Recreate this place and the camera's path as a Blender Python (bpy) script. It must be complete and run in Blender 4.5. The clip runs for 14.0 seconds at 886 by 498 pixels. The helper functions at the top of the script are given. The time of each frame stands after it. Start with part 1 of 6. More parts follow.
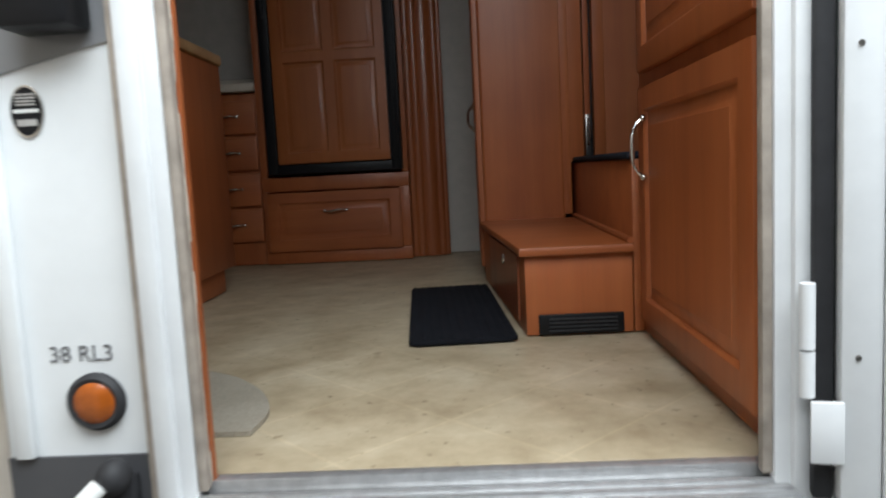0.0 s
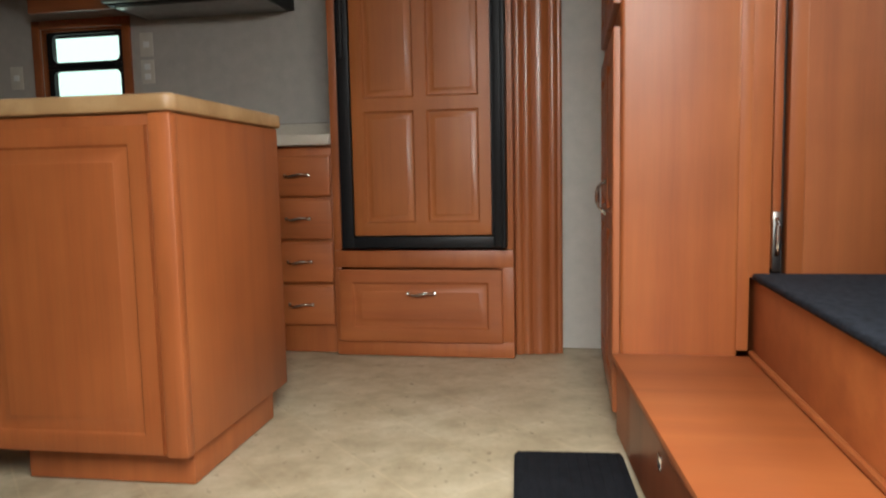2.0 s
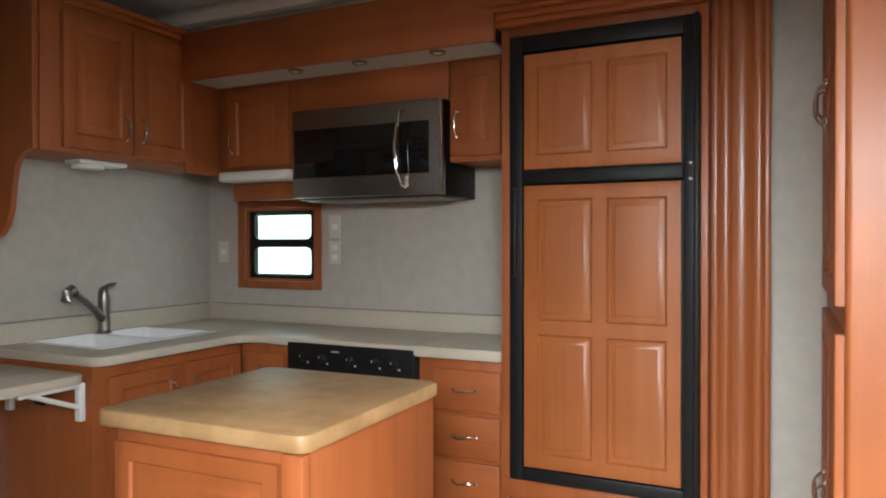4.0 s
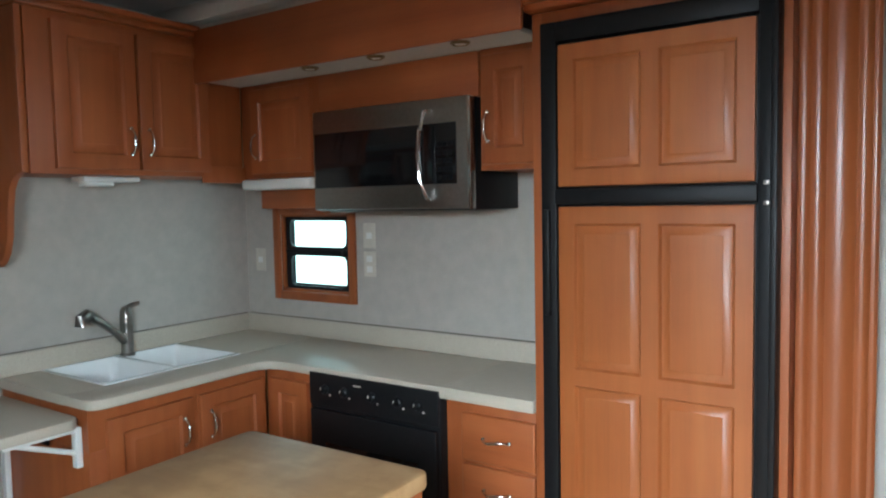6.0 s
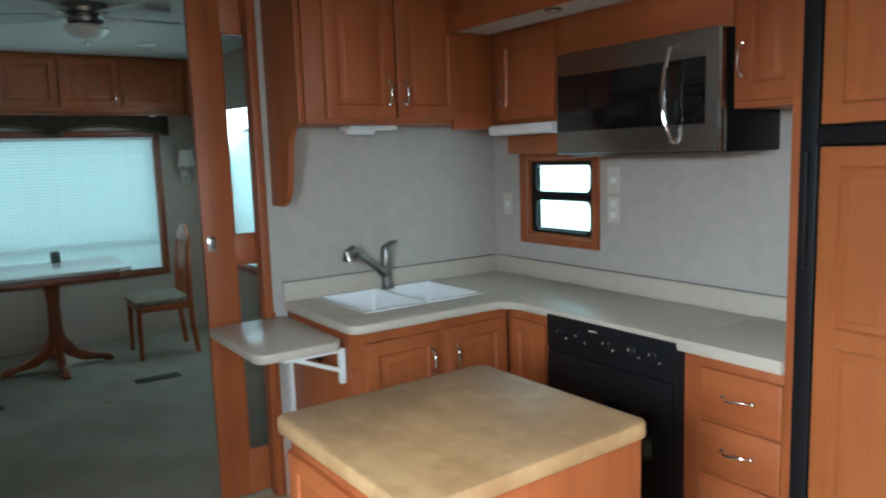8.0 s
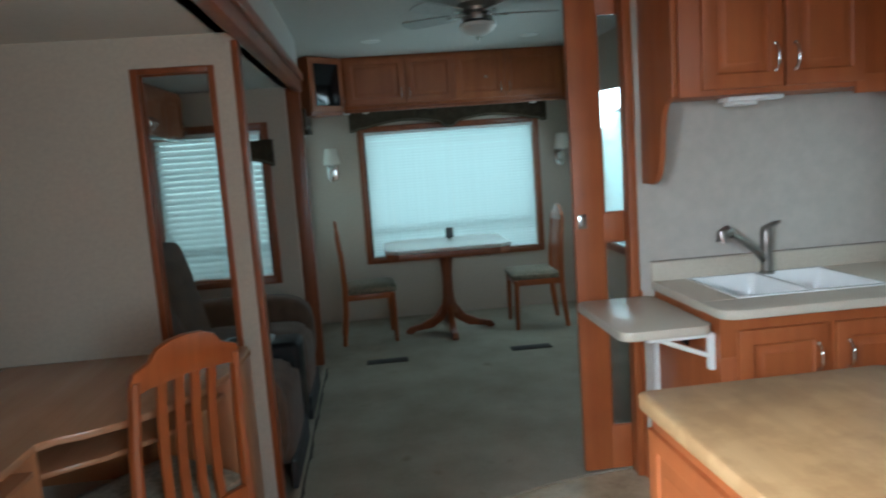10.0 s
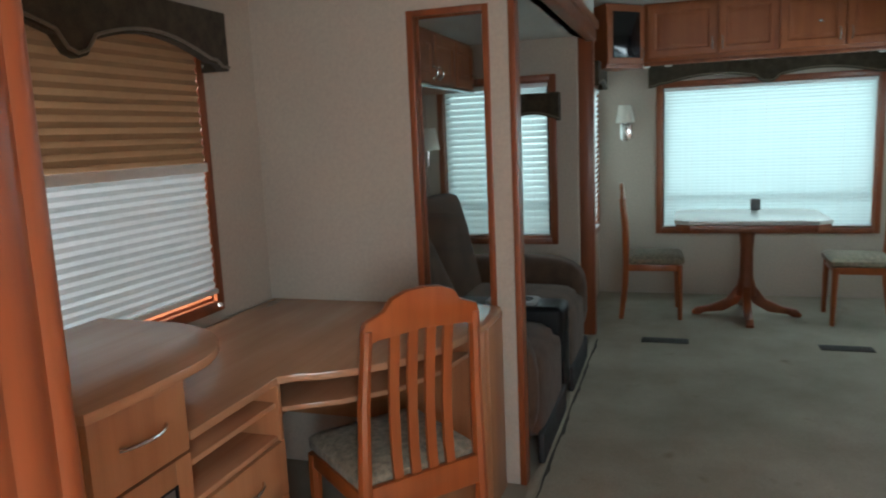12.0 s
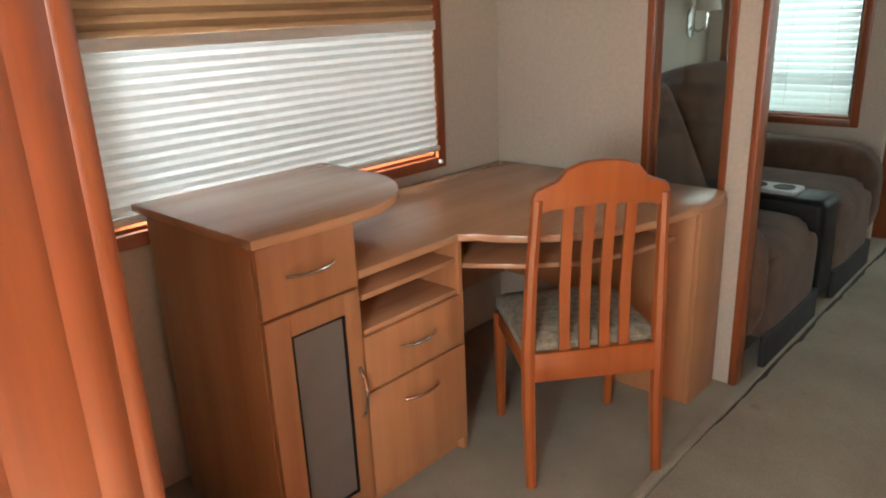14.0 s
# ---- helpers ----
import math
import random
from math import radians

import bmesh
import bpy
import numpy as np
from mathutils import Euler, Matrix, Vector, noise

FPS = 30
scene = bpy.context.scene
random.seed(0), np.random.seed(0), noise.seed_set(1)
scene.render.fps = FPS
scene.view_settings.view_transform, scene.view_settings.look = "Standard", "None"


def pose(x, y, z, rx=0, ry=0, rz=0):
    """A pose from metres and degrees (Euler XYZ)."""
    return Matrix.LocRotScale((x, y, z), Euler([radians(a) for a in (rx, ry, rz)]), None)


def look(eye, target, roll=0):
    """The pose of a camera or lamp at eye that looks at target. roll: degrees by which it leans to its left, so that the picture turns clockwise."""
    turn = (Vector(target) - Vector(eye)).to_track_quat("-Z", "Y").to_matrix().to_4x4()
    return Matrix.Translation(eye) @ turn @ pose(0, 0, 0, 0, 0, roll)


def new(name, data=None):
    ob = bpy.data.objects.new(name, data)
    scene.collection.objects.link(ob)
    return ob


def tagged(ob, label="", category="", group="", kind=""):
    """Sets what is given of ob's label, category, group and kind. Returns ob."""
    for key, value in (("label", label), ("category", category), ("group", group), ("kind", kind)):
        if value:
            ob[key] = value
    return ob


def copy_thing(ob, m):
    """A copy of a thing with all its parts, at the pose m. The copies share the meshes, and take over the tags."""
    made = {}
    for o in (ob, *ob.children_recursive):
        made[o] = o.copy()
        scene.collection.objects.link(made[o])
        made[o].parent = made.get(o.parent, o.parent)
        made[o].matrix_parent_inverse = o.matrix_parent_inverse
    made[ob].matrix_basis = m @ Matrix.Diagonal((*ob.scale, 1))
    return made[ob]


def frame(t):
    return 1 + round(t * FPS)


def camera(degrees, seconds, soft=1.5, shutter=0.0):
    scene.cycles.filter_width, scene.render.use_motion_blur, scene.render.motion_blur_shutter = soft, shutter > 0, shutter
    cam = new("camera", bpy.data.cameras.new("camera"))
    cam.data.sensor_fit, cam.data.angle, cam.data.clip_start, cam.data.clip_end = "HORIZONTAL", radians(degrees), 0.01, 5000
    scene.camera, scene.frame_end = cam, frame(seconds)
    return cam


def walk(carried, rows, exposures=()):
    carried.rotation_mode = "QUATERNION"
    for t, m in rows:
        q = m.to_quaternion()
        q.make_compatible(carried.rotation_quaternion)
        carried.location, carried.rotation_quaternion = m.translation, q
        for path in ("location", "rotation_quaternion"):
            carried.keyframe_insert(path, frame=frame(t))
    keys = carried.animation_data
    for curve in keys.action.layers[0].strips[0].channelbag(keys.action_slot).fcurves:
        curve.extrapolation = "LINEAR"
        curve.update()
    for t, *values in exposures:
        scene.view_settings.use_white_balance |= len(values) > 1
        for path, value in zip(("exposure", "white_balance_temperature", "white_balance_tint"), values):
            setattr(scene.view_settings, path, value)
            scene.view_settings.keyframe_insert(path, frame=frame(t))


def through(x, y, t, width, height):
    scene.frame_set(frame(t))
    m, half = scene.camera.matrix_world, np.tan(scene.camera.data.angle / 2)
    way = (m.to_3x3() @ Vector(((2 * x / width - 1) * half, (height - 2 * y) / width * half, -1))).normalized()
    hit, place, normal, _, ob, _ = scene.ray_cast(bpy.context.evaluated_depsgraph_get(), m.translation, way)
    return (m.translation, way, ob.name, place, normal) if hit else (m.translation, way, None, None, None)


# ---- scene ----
REAR = -5.75    # inner face of the rear wall
SKY = 0.10
GLOW = 1.0
cam = camera(63.2, 14.0, soft=2.0, shutter=0.35)
EXPOSURES = [(0.0, -2.7, 6200, 10), (0.5, -2.5, 6850, 10), (1.0, -1.45, 7250, 10), (1.5, -0.82, 6750, 10), (2.0, -0.75, 6800, 10), (2.5, -0.4, 7000, 10), (3.0, -0.4, 6900, 10), (3.5, -0.15, 6700, 10), (6.0, 0.38, 5600, 2), (7.0, 0.40, 5450, 2), (9.5, 0.48, 5600, 5), (11.5, 0.98, 5850, 10), (12.5, 1.05, 6400, 16), (13.0, 1.35, 6650, 18), (14.0, 1.72, 6850, 17)]
PATH = [
    (0, (0.998, 0.785, 0.434), (0.911, 2.771, 0.215), -3.0),
    (0.5, (0.994, 1.077, 0.438), (0.998, 3.068, 0.254), 0.8),
    (1, (1.016, 1.318, 0.625), (0.837, 3.306, 0.497), 2.3),
    (1.5, (1.0, 1.384, 0.664), (0.609, 3.328, 0.4), 1.7),
    (2, (0.913, 1.543, 0.726), (0.562, 3.502, 0.527), -1.2),
    (2.5, (0.867, 1.606, 0.917), (0.574, 3.577, 0.739), 1.3),
    (3, (0.885, 1.715, 1.008), (0.452, 3.667, 0.981), -0.4),
    (3.5, (0.951, 1.803, 1.199), (0.207, 3.658, 1.262), 0.0),
    (3.7, (0.947, 1.801, 1.254), (0.137, 3.63, 1.276), 0.1),
    (5.8, (0.976, 2.312, 1.543), (-0.118, 3.984, 1.452), -1.5),
    (6, (1.001, 2.339, 1.549), (-0.132, 3.982, 1.417), -1.1),
    (6.5, (1.014, 2.399, 1.542), (-0.237, 3.944, 1.323), -0.6),
    (7, (1.032, 2.412, 1.54), (-0.344, 3.844, 1.302), -0.7),
    (9.3, (1.094, 2.377, 1.53), (-0.795, 2.983, 1.275), -2.7),
    (9.5, (1.094, 2.389, 1.527), (-0.822, 2.905, 1.28), -2.6),
    (10, (1.078, 2.408, 1.524), (-0.897, 2.593, 1.265), -4.1),
    (10.5, (1.083, 2.423, 1.506), (-0.895, 2.317, 1.225), -4.2),
    (11, (1.074, 2.436, 1.506), (-0.886, 2.151, 1.226), -4.3),
    (11.5, (0.972, 2.478, 1.487), (-0.962, 2.051, 1.206), -5.4),
    (12, (0.758, 2.508, 1.464), (-1.117, 1.887, 1.153), -2.5),
    (12.5, (0.66, 2.505, 1.45), (-1.13, 1.686, 1.095), -3.1),
    (13, (0.611, 2.579, 1.411), (-0.979, 1.498, 0.861), -3.3),
    (13.5, (0.568, 2.72, 1.411), (-0.863, 1.481, 0.765), -1.8),
    (14, (0.548, 2.798, 1.437), (-0.836, 1.5, 0.807), -2.4),
]
walk(cam, [(t, look(eye, target, roll)) for t, eye, target, roll in PATH], EXPOSURES)

# ---- light: an overcast day outside ----
world = bpy.data.worlds.new("overcast_sky")
scene.world = world
world.use_nodes = True
wn = world.node_tree.nodes
sky = wn.new("ShaderNodeTexSky")
sky.sky_type, sky.sun_disc = "NISHITA", False
sky.sun_elevation, sky.sun_rotation = radians(72), radians(180)
sky.air_density, sky.dust_density, sky.ozone_density = 1.0, 6.0, 1.0
milk = wn.new("ShaderNodeHueSaturation")
milk.inputs["Saturation"].default_value = 0.35
world.node_tree.links.new(sky.outputs[0], milk.inputs["Color"])
world.node_tree.links.new(milk.outputs[0], wn["Background"].inputs["Color"])
wn["Background"].inputs["Strength"].default_value = SKY

sun = new("sun", bpy.data.lights.new("sun", "SUN"))
sun.data.energy, sun.data.angle, sun.data.color = 2.8, radians(25), (1.0, 0.96, 0.9)
sun.matrix_world = look((0, 0, 0), (-0.1, 0.28, -0.95))


def window_sky(name, centre, facing, w, h, watts):
    """Sky light standing just outside an opening, shining in; the stair fill stands indoors."""
    ob = new(name, bpy.data.lights.new(name, "AREA"))
    ob.data.shape, ob.data.size, ob.data.size_y, ob.data.energy = "RECTANGLE", w, h, watts
    ob.data.color = (0.80, 0.98, 1.0) if watts < 50 else (0.92, 0.98, 1.0)
    ob.matrix_world = look(centre, Vector(centre) + Vector(facing))
    return ob


window_sky("sky_rear_window", (REAR - 0.42, 3.18, 1.32), (1, 0, -0.45), 2.3, 1.7, 24 * GLOW)
window_sky("sky_desk_window", (-0.93, 0.52, 1.36), (0, 1, 0), 1.4, 1.0, 0.7 * GLOW)
window_sky("sky_sofa_window", (-4.50, 1.25, 1.25), (1, 0, -0.3), 1.0, 1.35, 7 * GLOW)
window_sky("sky_side_window", (-5.33, 1.66, 1.2), (0, 1, -0.3), 0.5, 1.15, 2.5 * GLOW)
window_sky("sky_kitchen_window", (-1.49, 5.04, 1.3), (0, -1, 0), 0.75, 0.65, 6 * GLOW)
window_sky("sky_living_window", (-4.4, 4.72, 1.5), (0.25, -1, -1.0), 1.5, 1.2, 34 * GLOW)
# added fill lamp inside the stairwell, brightening the desk and sliding door
window_sky("sky_stair_window", (2.12, 3.22, 1.45), (-0.82, -0.6, -0.4), 0.6, 0.9, 22 * GLOW)
window_sky("sky_doorway", (1.90, 0.70, 2.40), (-0.2, 1, -0.55), 3.4, 1.6, 1180 * GLOW)


# ---- materials ----
def material(name, rough=0.6, metal=0.0, coat=0.0):
    m = bpy.data.materials.new(name)
    m.use_nodes = True
    b = m.node_tree.nodes["Principled BSDF"]
    b.inputs["Roughness"].default_value, b.inputs["Metallic"].default_value = rough, metal
    b.inputs["Coat Weight"].default_value = coat
    return m, m.node_tree.nodes, m.node_tree.links, b


def coords(n, l, scale=(1, 1, 1), turn=(0, 0, 0), source="Object"):
    c = n.new("ShaderNodeTexCoord")
    g = n.new("ShaderNodeMapping")
    g.inputs["Scale"].default_value, g.inputs["Rotation"].default_value = scale, turn
    l.new(c.outputs[source], g.inputs["Vector"])
    return g.outputs[0]


def noise_tex(n, l, vec, scale, detail=4.0, rough=0.55):
    t = n.new("ShaderNodeTexNoise")
    t.inputs["Scale"].default_value, t.inputs["Detail"].default_value = scale, detail
    t.inputs["Roughness"].default_value = rough
    l.new(vec, t.inputs["Vector"])
    return t.outputs["Fac"]


def ramp(n, l, fac, stops):
    r = n.new("ShaderNodeValToRGB")
    e = r.color_ramp.elements
    while len(e) < len(stops):
        e.new(0.5)
    for k, (p, c) in enumerate(stops):
        e[k].position, e[k].color = p, (*c, 1)
    l.new(fac, r.inputs[0])
    return r.outputs[0]


def blend(n, l, fac, a, b, mode="MIX"):
    m = n.new("ShaderNodeMix")
    m.data_type, m.blend_type = "RGBA", mode
    for k, v in ((0, fac), (6, a), (7, b)):
        if isinstance(v, (int, float)):
            m.inputs[k].default_value = v
        elif isinstance(v, tuple):
            m.inputs[k].default_value = (*v, 1)
        else:
            l.new(v, m.inputs[k])
    return m.outputs[2]


def relief(n, l, b, fac, strength=0.2, distance=0.002):
    u = n.new("ShaderNodeBump")
    u.inputs["Strength"].default_value, u.inputs["Distance"].default_value = strength, distance
    l.new(fac, u.inputs["Height"])
    l.new(u.outputs[0], b.inputs["Normal"])


def plain(name, colour, rough=0.5, metal=0.0, vary=0.12, scale=30, bump=0.0, coat=0.0):
    """A surface of one colour with soft blotches, faint scuffs and a little relief."""
    m, n, l, b = material(name, rough, metal, coat)
    v = coords(n, l)
    fac = noise_tex(n, l, v, scale)
    lo = tuple(c * (1 - vary) for c in colour)
    hi = tuple(min(1, c * (1 + vary)) for c in colour)
    l.new(ramp(n, l, fac, [(0.3, lo), (0.7, hi)]), b.inputs["Base Color"])
    r = n.new("ShaderNodeMapRange")
    r.inputs["To Min"].default_value, r.inputs["To Max"].default_value = max(0.02, rough - 0.08), min(1, rough + 0.1)
    l.new(noise_tex(n, l, v, scale * 0.3), r.inputs["Value"])
    l.new(r.outputs[0], b.inputs["Roughness"])
    if bump:
        relief(n, l, b, noise_tex(n, l, v, scale * 6), bump, 0.001)
    return m


def wood(name, dark, mid, light, rough=0.46, along="z", coat=0.04, pores=1.0, blotch=0.35, stains=0.0):
    """Stained, varnished wood with the grain running along one axis of the object."""
    m, n, l, b = material(name, rough, 0, coat)
    b.inputs["Coat Roughness"].default_value = 0.22
    stretch = {"z": (1, 1, 0.05), "x": (0.05, 1, 1), "y": (1, 0.05, 1)}[along]
    info = n.new("ShaderNodeObjectInfo")
    off = n.new("ShaderNodeVectorMath")
    off.operation = "MULTIPLY_ADD"
    c = n.new("ShaderNodeTexCoord")
    l.new(info.outputs["Random"], off.inputs[0])
    off.inputs[1].default_value = (7, 5, 9)
    l.new(c.outputs["Object"], off.inputs[2])
    g = n.new("ShaderNodeMapping")
    g.inputs["Scale"].default_value = stretch
    l.new(off.outputs[0], g.inputs["Vector"])
    fine = noise_tex(n, l, g.outputs[0], 140, 3)
    broad = noise_tex(n, l, g.outputs[0], 14, 5, 0.6)
    cloud = noise_tex(n, l, off.outputs[0], 3.2, 3)
    col = ramp(n, l, broad, [(0.25, dark), (0.5, mid), (0.78, light)])
    col = blend(n, l, 0.16 * pores, col, ramp(n, l, fine, [(0.35, tuple(x * 0.35 for x in dark)), (0.6, light)]), "MULTIPLY")
    col = blend(n, l, blotch, col, ramp(n, l, cloud, [(0.3, (0.72, 0.68, 0.66)), (0.7, (1, 1, 1))]), "MULTIPLY")
    if stains:
        spots = noise_tex(n, l, off.outputs[0], 9, 4, 0.6)
        col = blend(n, l, stains, col, ramp(n, l, spots, [(0.42, (0.62, 0.50, 0.40)), (0.56, (1, 1, 1))]), "MULTIPLY")
    tone = n.new("ShaderNodeMapRange")
    tone.inputs["To Min"].default_value, tone.inputs["To Max"].default_value = 0.92, 1.06
    l.new(info.outputs["Random"], tone.inputs["Value"])
    hsv = n.new("ShaderNodeHueSaturation")
    l.new(tone.outputs[0], hsv.inputs["Value"])
    l.new(col, hsv.inputs["Color"])
    l.new(hsv.outputs[0], b.inputs["Base Color"])
    relief(n, l, b, fine, 0.06, 0.001)
    return m


CHERRY = wood("cherry_stained_maple", (0.335, 0.089, 0.024), (0.405, 0.116, 0.032), (0.465, 0.145, 0.042), blotch=0.75)
CHERRY_X = wood("cherry_stained_maple_level_grain", (0.335, 0.089, 0.024), (0.405, 0.116, 0.032), (0.465, 0.145, 0.042), along="x", blotch=0.75)
CHERRY_DEEP = wood("dark_cherry_moulding", (0.20, 0.050, 0.016), (0.29, 0.078, 0.024), (0.36, 0.105, 0.034), rough=0.36, coat=0.10)
CHERRY_GLOSS = wood("varnished_cherry_moulding", (0.27, 0.073, 0.021), (0.34, 0.098, 0.029), (0.40, 0.125, 0.038), rough=0.34, coat=0.15)
HONEY = wood("honey_maple_panel", (0.325, 0.096, 0.025), (0.395, 0.124, 0.033), (0.45, 0.153, 0.043), rough=0.4, blotch=0.6)
CHAIR_WOOD = wood("orange_cherry_chair_wood", (0.30, 0.075, 0.018), (0.40, 0.105, 0.026), (0.48, 0.14, 0.036), rough=0.3)
DESK_WOOD = wood("beech_laminate", (0.40, 0.165, 0.068), (0.49, 0.225, 0.10), (0.56, 0.27, 0.13), rough=0.38, coat=0.05, pores=0.6)
DESK_TOP = wood("beech_laminate_top", (0.46, 0.22, 0.115), (0.54, 0.28, 0.15), (0.60, 0.33, 0.19), rough=0.24, along="x", coat=0.2, pores=0.6)
BLOCK = wood("butcher_block", (0.43, 0.255, 0.115), (0.50, 0.31, 0.145), (0.56, 0.36, 0.18), rough=0.45, along="x", coat=0.02, pores=0.25, blotch=0.95, stains=0.4)
WALL = plain("woven_beige_wallpaper", (0.50, 0.435, 0.36), 0.85, vary=0.06, scale=60, bump=0.25)
WALL_KITCHEN = plain("grey_beige_wallboard", (0.44, 0.405, 0.36), 0.7, vary=0.06, scale=18, bump=0.15)
CEILING = plain("white_ceiling_panel", (0.54, 0.53, 0.50), 0.9, vary=0.04, scale=40, bump=0.2)
WHITE = plain("white_painted_metal", (0.78, 0.79, 0.79), 0.35, vary=0.05, scale=12)
SIDING = plain("white_fibreglass_siding", (0.76, 0.775, 0.775), 0.25, vary=0.06, scale=6, coat=0.3)
GREY_PAINT = plain("grey_paint_band", (0.22, 0.22, 0.225), 0.3, vary=0.06, scale=6, coat=0.3)
GREY_DARK = plain("dark_grey_skirt", (0.075, 0.075, 0.08), 0.4, vary=0.1, scale=6)
GASKET = plain("tan_weathered_seal", (0.36, 0.31, 0.26), 0.8, vary=0.25, scale=20)
RUBBER = plain("black_rubber", (0.022, 0.022, 0.024), 0.65, vary=0.2, scale=40)
BLACK = plain("black_plastic", (0.008, 0.008, 0.009), 0.45, vary=0.15, scale=50)
BLACK.node_tree.nodes["Principled BSDF"].inputs["Specular IOR Level"].default_value = 0.22
BLACK_GLASS = plain("black_oven_glass", (0.006, 0.006, 0.007), 0.08, vary=0.1, scale=10)
STEEL = plain("brushed_stainless_steel", (0.30, 0.28, 0.26), 0.32, 1.0, 0.08, 60)
CHROME = plain("satin_nickel", (0.66, 0.64, 0.61), 0.2, 1.0, 0.05, 40)
BRASS = plain("antique_brass", (0.30, 0.22, 0.12), 0.35, 1.0, 0.2, 60)
ALUMINIUM = plain("worn_aluminium", (0.60, 0.60, 0.60), 0.42, 0.85, 0.12, 40, 0.1)
PLASTIC = plain("white_plastic", (0.74, 0.74, 0.71), 0.4, vary=0.04, scale=30)
PORCELAIN = plain("white_sink", (0.80, 0.81, 0.81), 0.18, vary=0.03, scale=10, coat=0.3)
IVORY = plain("ivory_switch_plate", (0.60, 0.56, 0.48), 0.45, vary=0.05)
AMBER = plain("amber_lens", (0.36, 0.085, 0.008), 0.25, vary=0.2, scale=60, coat=0.3)
RED = plain("red_enamel", (0.55, 0.015, 0.012), 0.25, vary=0.1, coat=0.3)
BLUE_LABEL = plain("blue_print", (0.06, 0.16, 0.42), 0.5)
FROST = plain("frosted_lamp_glass", (0.72, 0.72, 0.68), 0.35, vary=0.05, scale=8)
SHADE = plain("cream_lamp_fabric", (0.66, 0.62, 0.54), 0.85, vary=0.06, scale=120, bump=0.2)
GREY_PANEL = plain("grey_frosted_acrylic", (0.16, 0.145, 0.135), 0.3, vary=0.06, scale=15)
INK = plain("dark_grey_ink", (0.16, 0.16, 0.165), 0.5)
GROUND = plain("gravel_ground", (0.24, 0.23, 0.21), 0.95, vary=0.35, scale=25, bump=0.6)


def fabric(name, colour, vary=0.25, scale=14, weave=260, rough=0.95, bump=0.5, sheen=0.3):
    m, n, l, b = material(name, rough)
    b.inputs["Sheen Weight"].default_value = sheen
    b.inputs["Specular IOR Level"].default_value = 0.15
    v = coords(n, l)
    lo, hi = tuple(c * (1 - vary) for c in colour), tuple(min(1, c * (1 + vary)) for c in colour)
    col = ramp(n, l, noise_tex(n, l, v, scale), [(0.3, lo), (0.7, hi)])
    fine = noise_tex(n, l, v, weave, 2)
    col = blend(n, l, 0.45, col, ramp(n, l, fine, [(0.3, (0.5, 0.5, 0.5)), (0.7, (1, 1, 1))]), "MULTIPLY")
    l.new(col, b.inputs["Base Color"])
    relief(n, l, b, fine, bump, 0.003)
    return m


SOFA = fabric("brown_microfibre", (0.110, 0.068, 0.047), 0.24, 9, 180, sheen=0.08)
SEAT = fabric("sage_striped_seat_fabric", (0.30, 0.26, 0.19), 0.36, 45, 320, sheen=0.1)
VALANCE = fabric("olive_brown_brocade", (0.060, 0.047, 0.031), 0.3, 22, 220, sheen=0.1)
PIPING = fabric("tan_piping", (0.17, 0.14, 0.10), 0.15, 20, 300)
NAVY = fabric("charcoal_ribbed_mat", (0.011, 0.012, 0.016), 0.25, 30, 420, bump=0.9, sheen=0.0)
LANDING = fabric("slate_blue_carpet", (0.016, 0.019, 0.027), 0.5, 60, 100, bump=1.0, sheen=0.0)


def carpet_material():
    """Greenish beige carpet with trodden paths and dark spots."""
    m, n, l, b = material("worn_sage_beige_carpet", 1.0)
    b.inputs["Specular IOR Level"].default_value = 0.1
    v = coords(n, l)
    col = ramp(n, l, noise_tex(n, l, v, 2.2, 5), [(0.3, (0.31, 0.275, 0.215)), (0.72, (0.45, 0.405, 0.325))])
    spots = ramp(n, l, noise_tex(n, l, v, 5.5, 2), [(0.66, (1, 1, 1)), (0.78, (0.5, 0.45, 0.38))])
    col = blend(n, l, 0.6, col, spots, "MULTIPLY")
    pile = noise_tex(n, l, v, 240, 2)
    col = blend(n, l, 0.5, col, ramp(n, l, pile, [(0.3, (0.55, 0.55, 0.55)), (0.7, (1, 1, 1))]), "MULTIPLY")
    l.new(col, b.inputs["Base Color"])
    relief(n, l, b, pile, 0.8, 0.006)
    return m


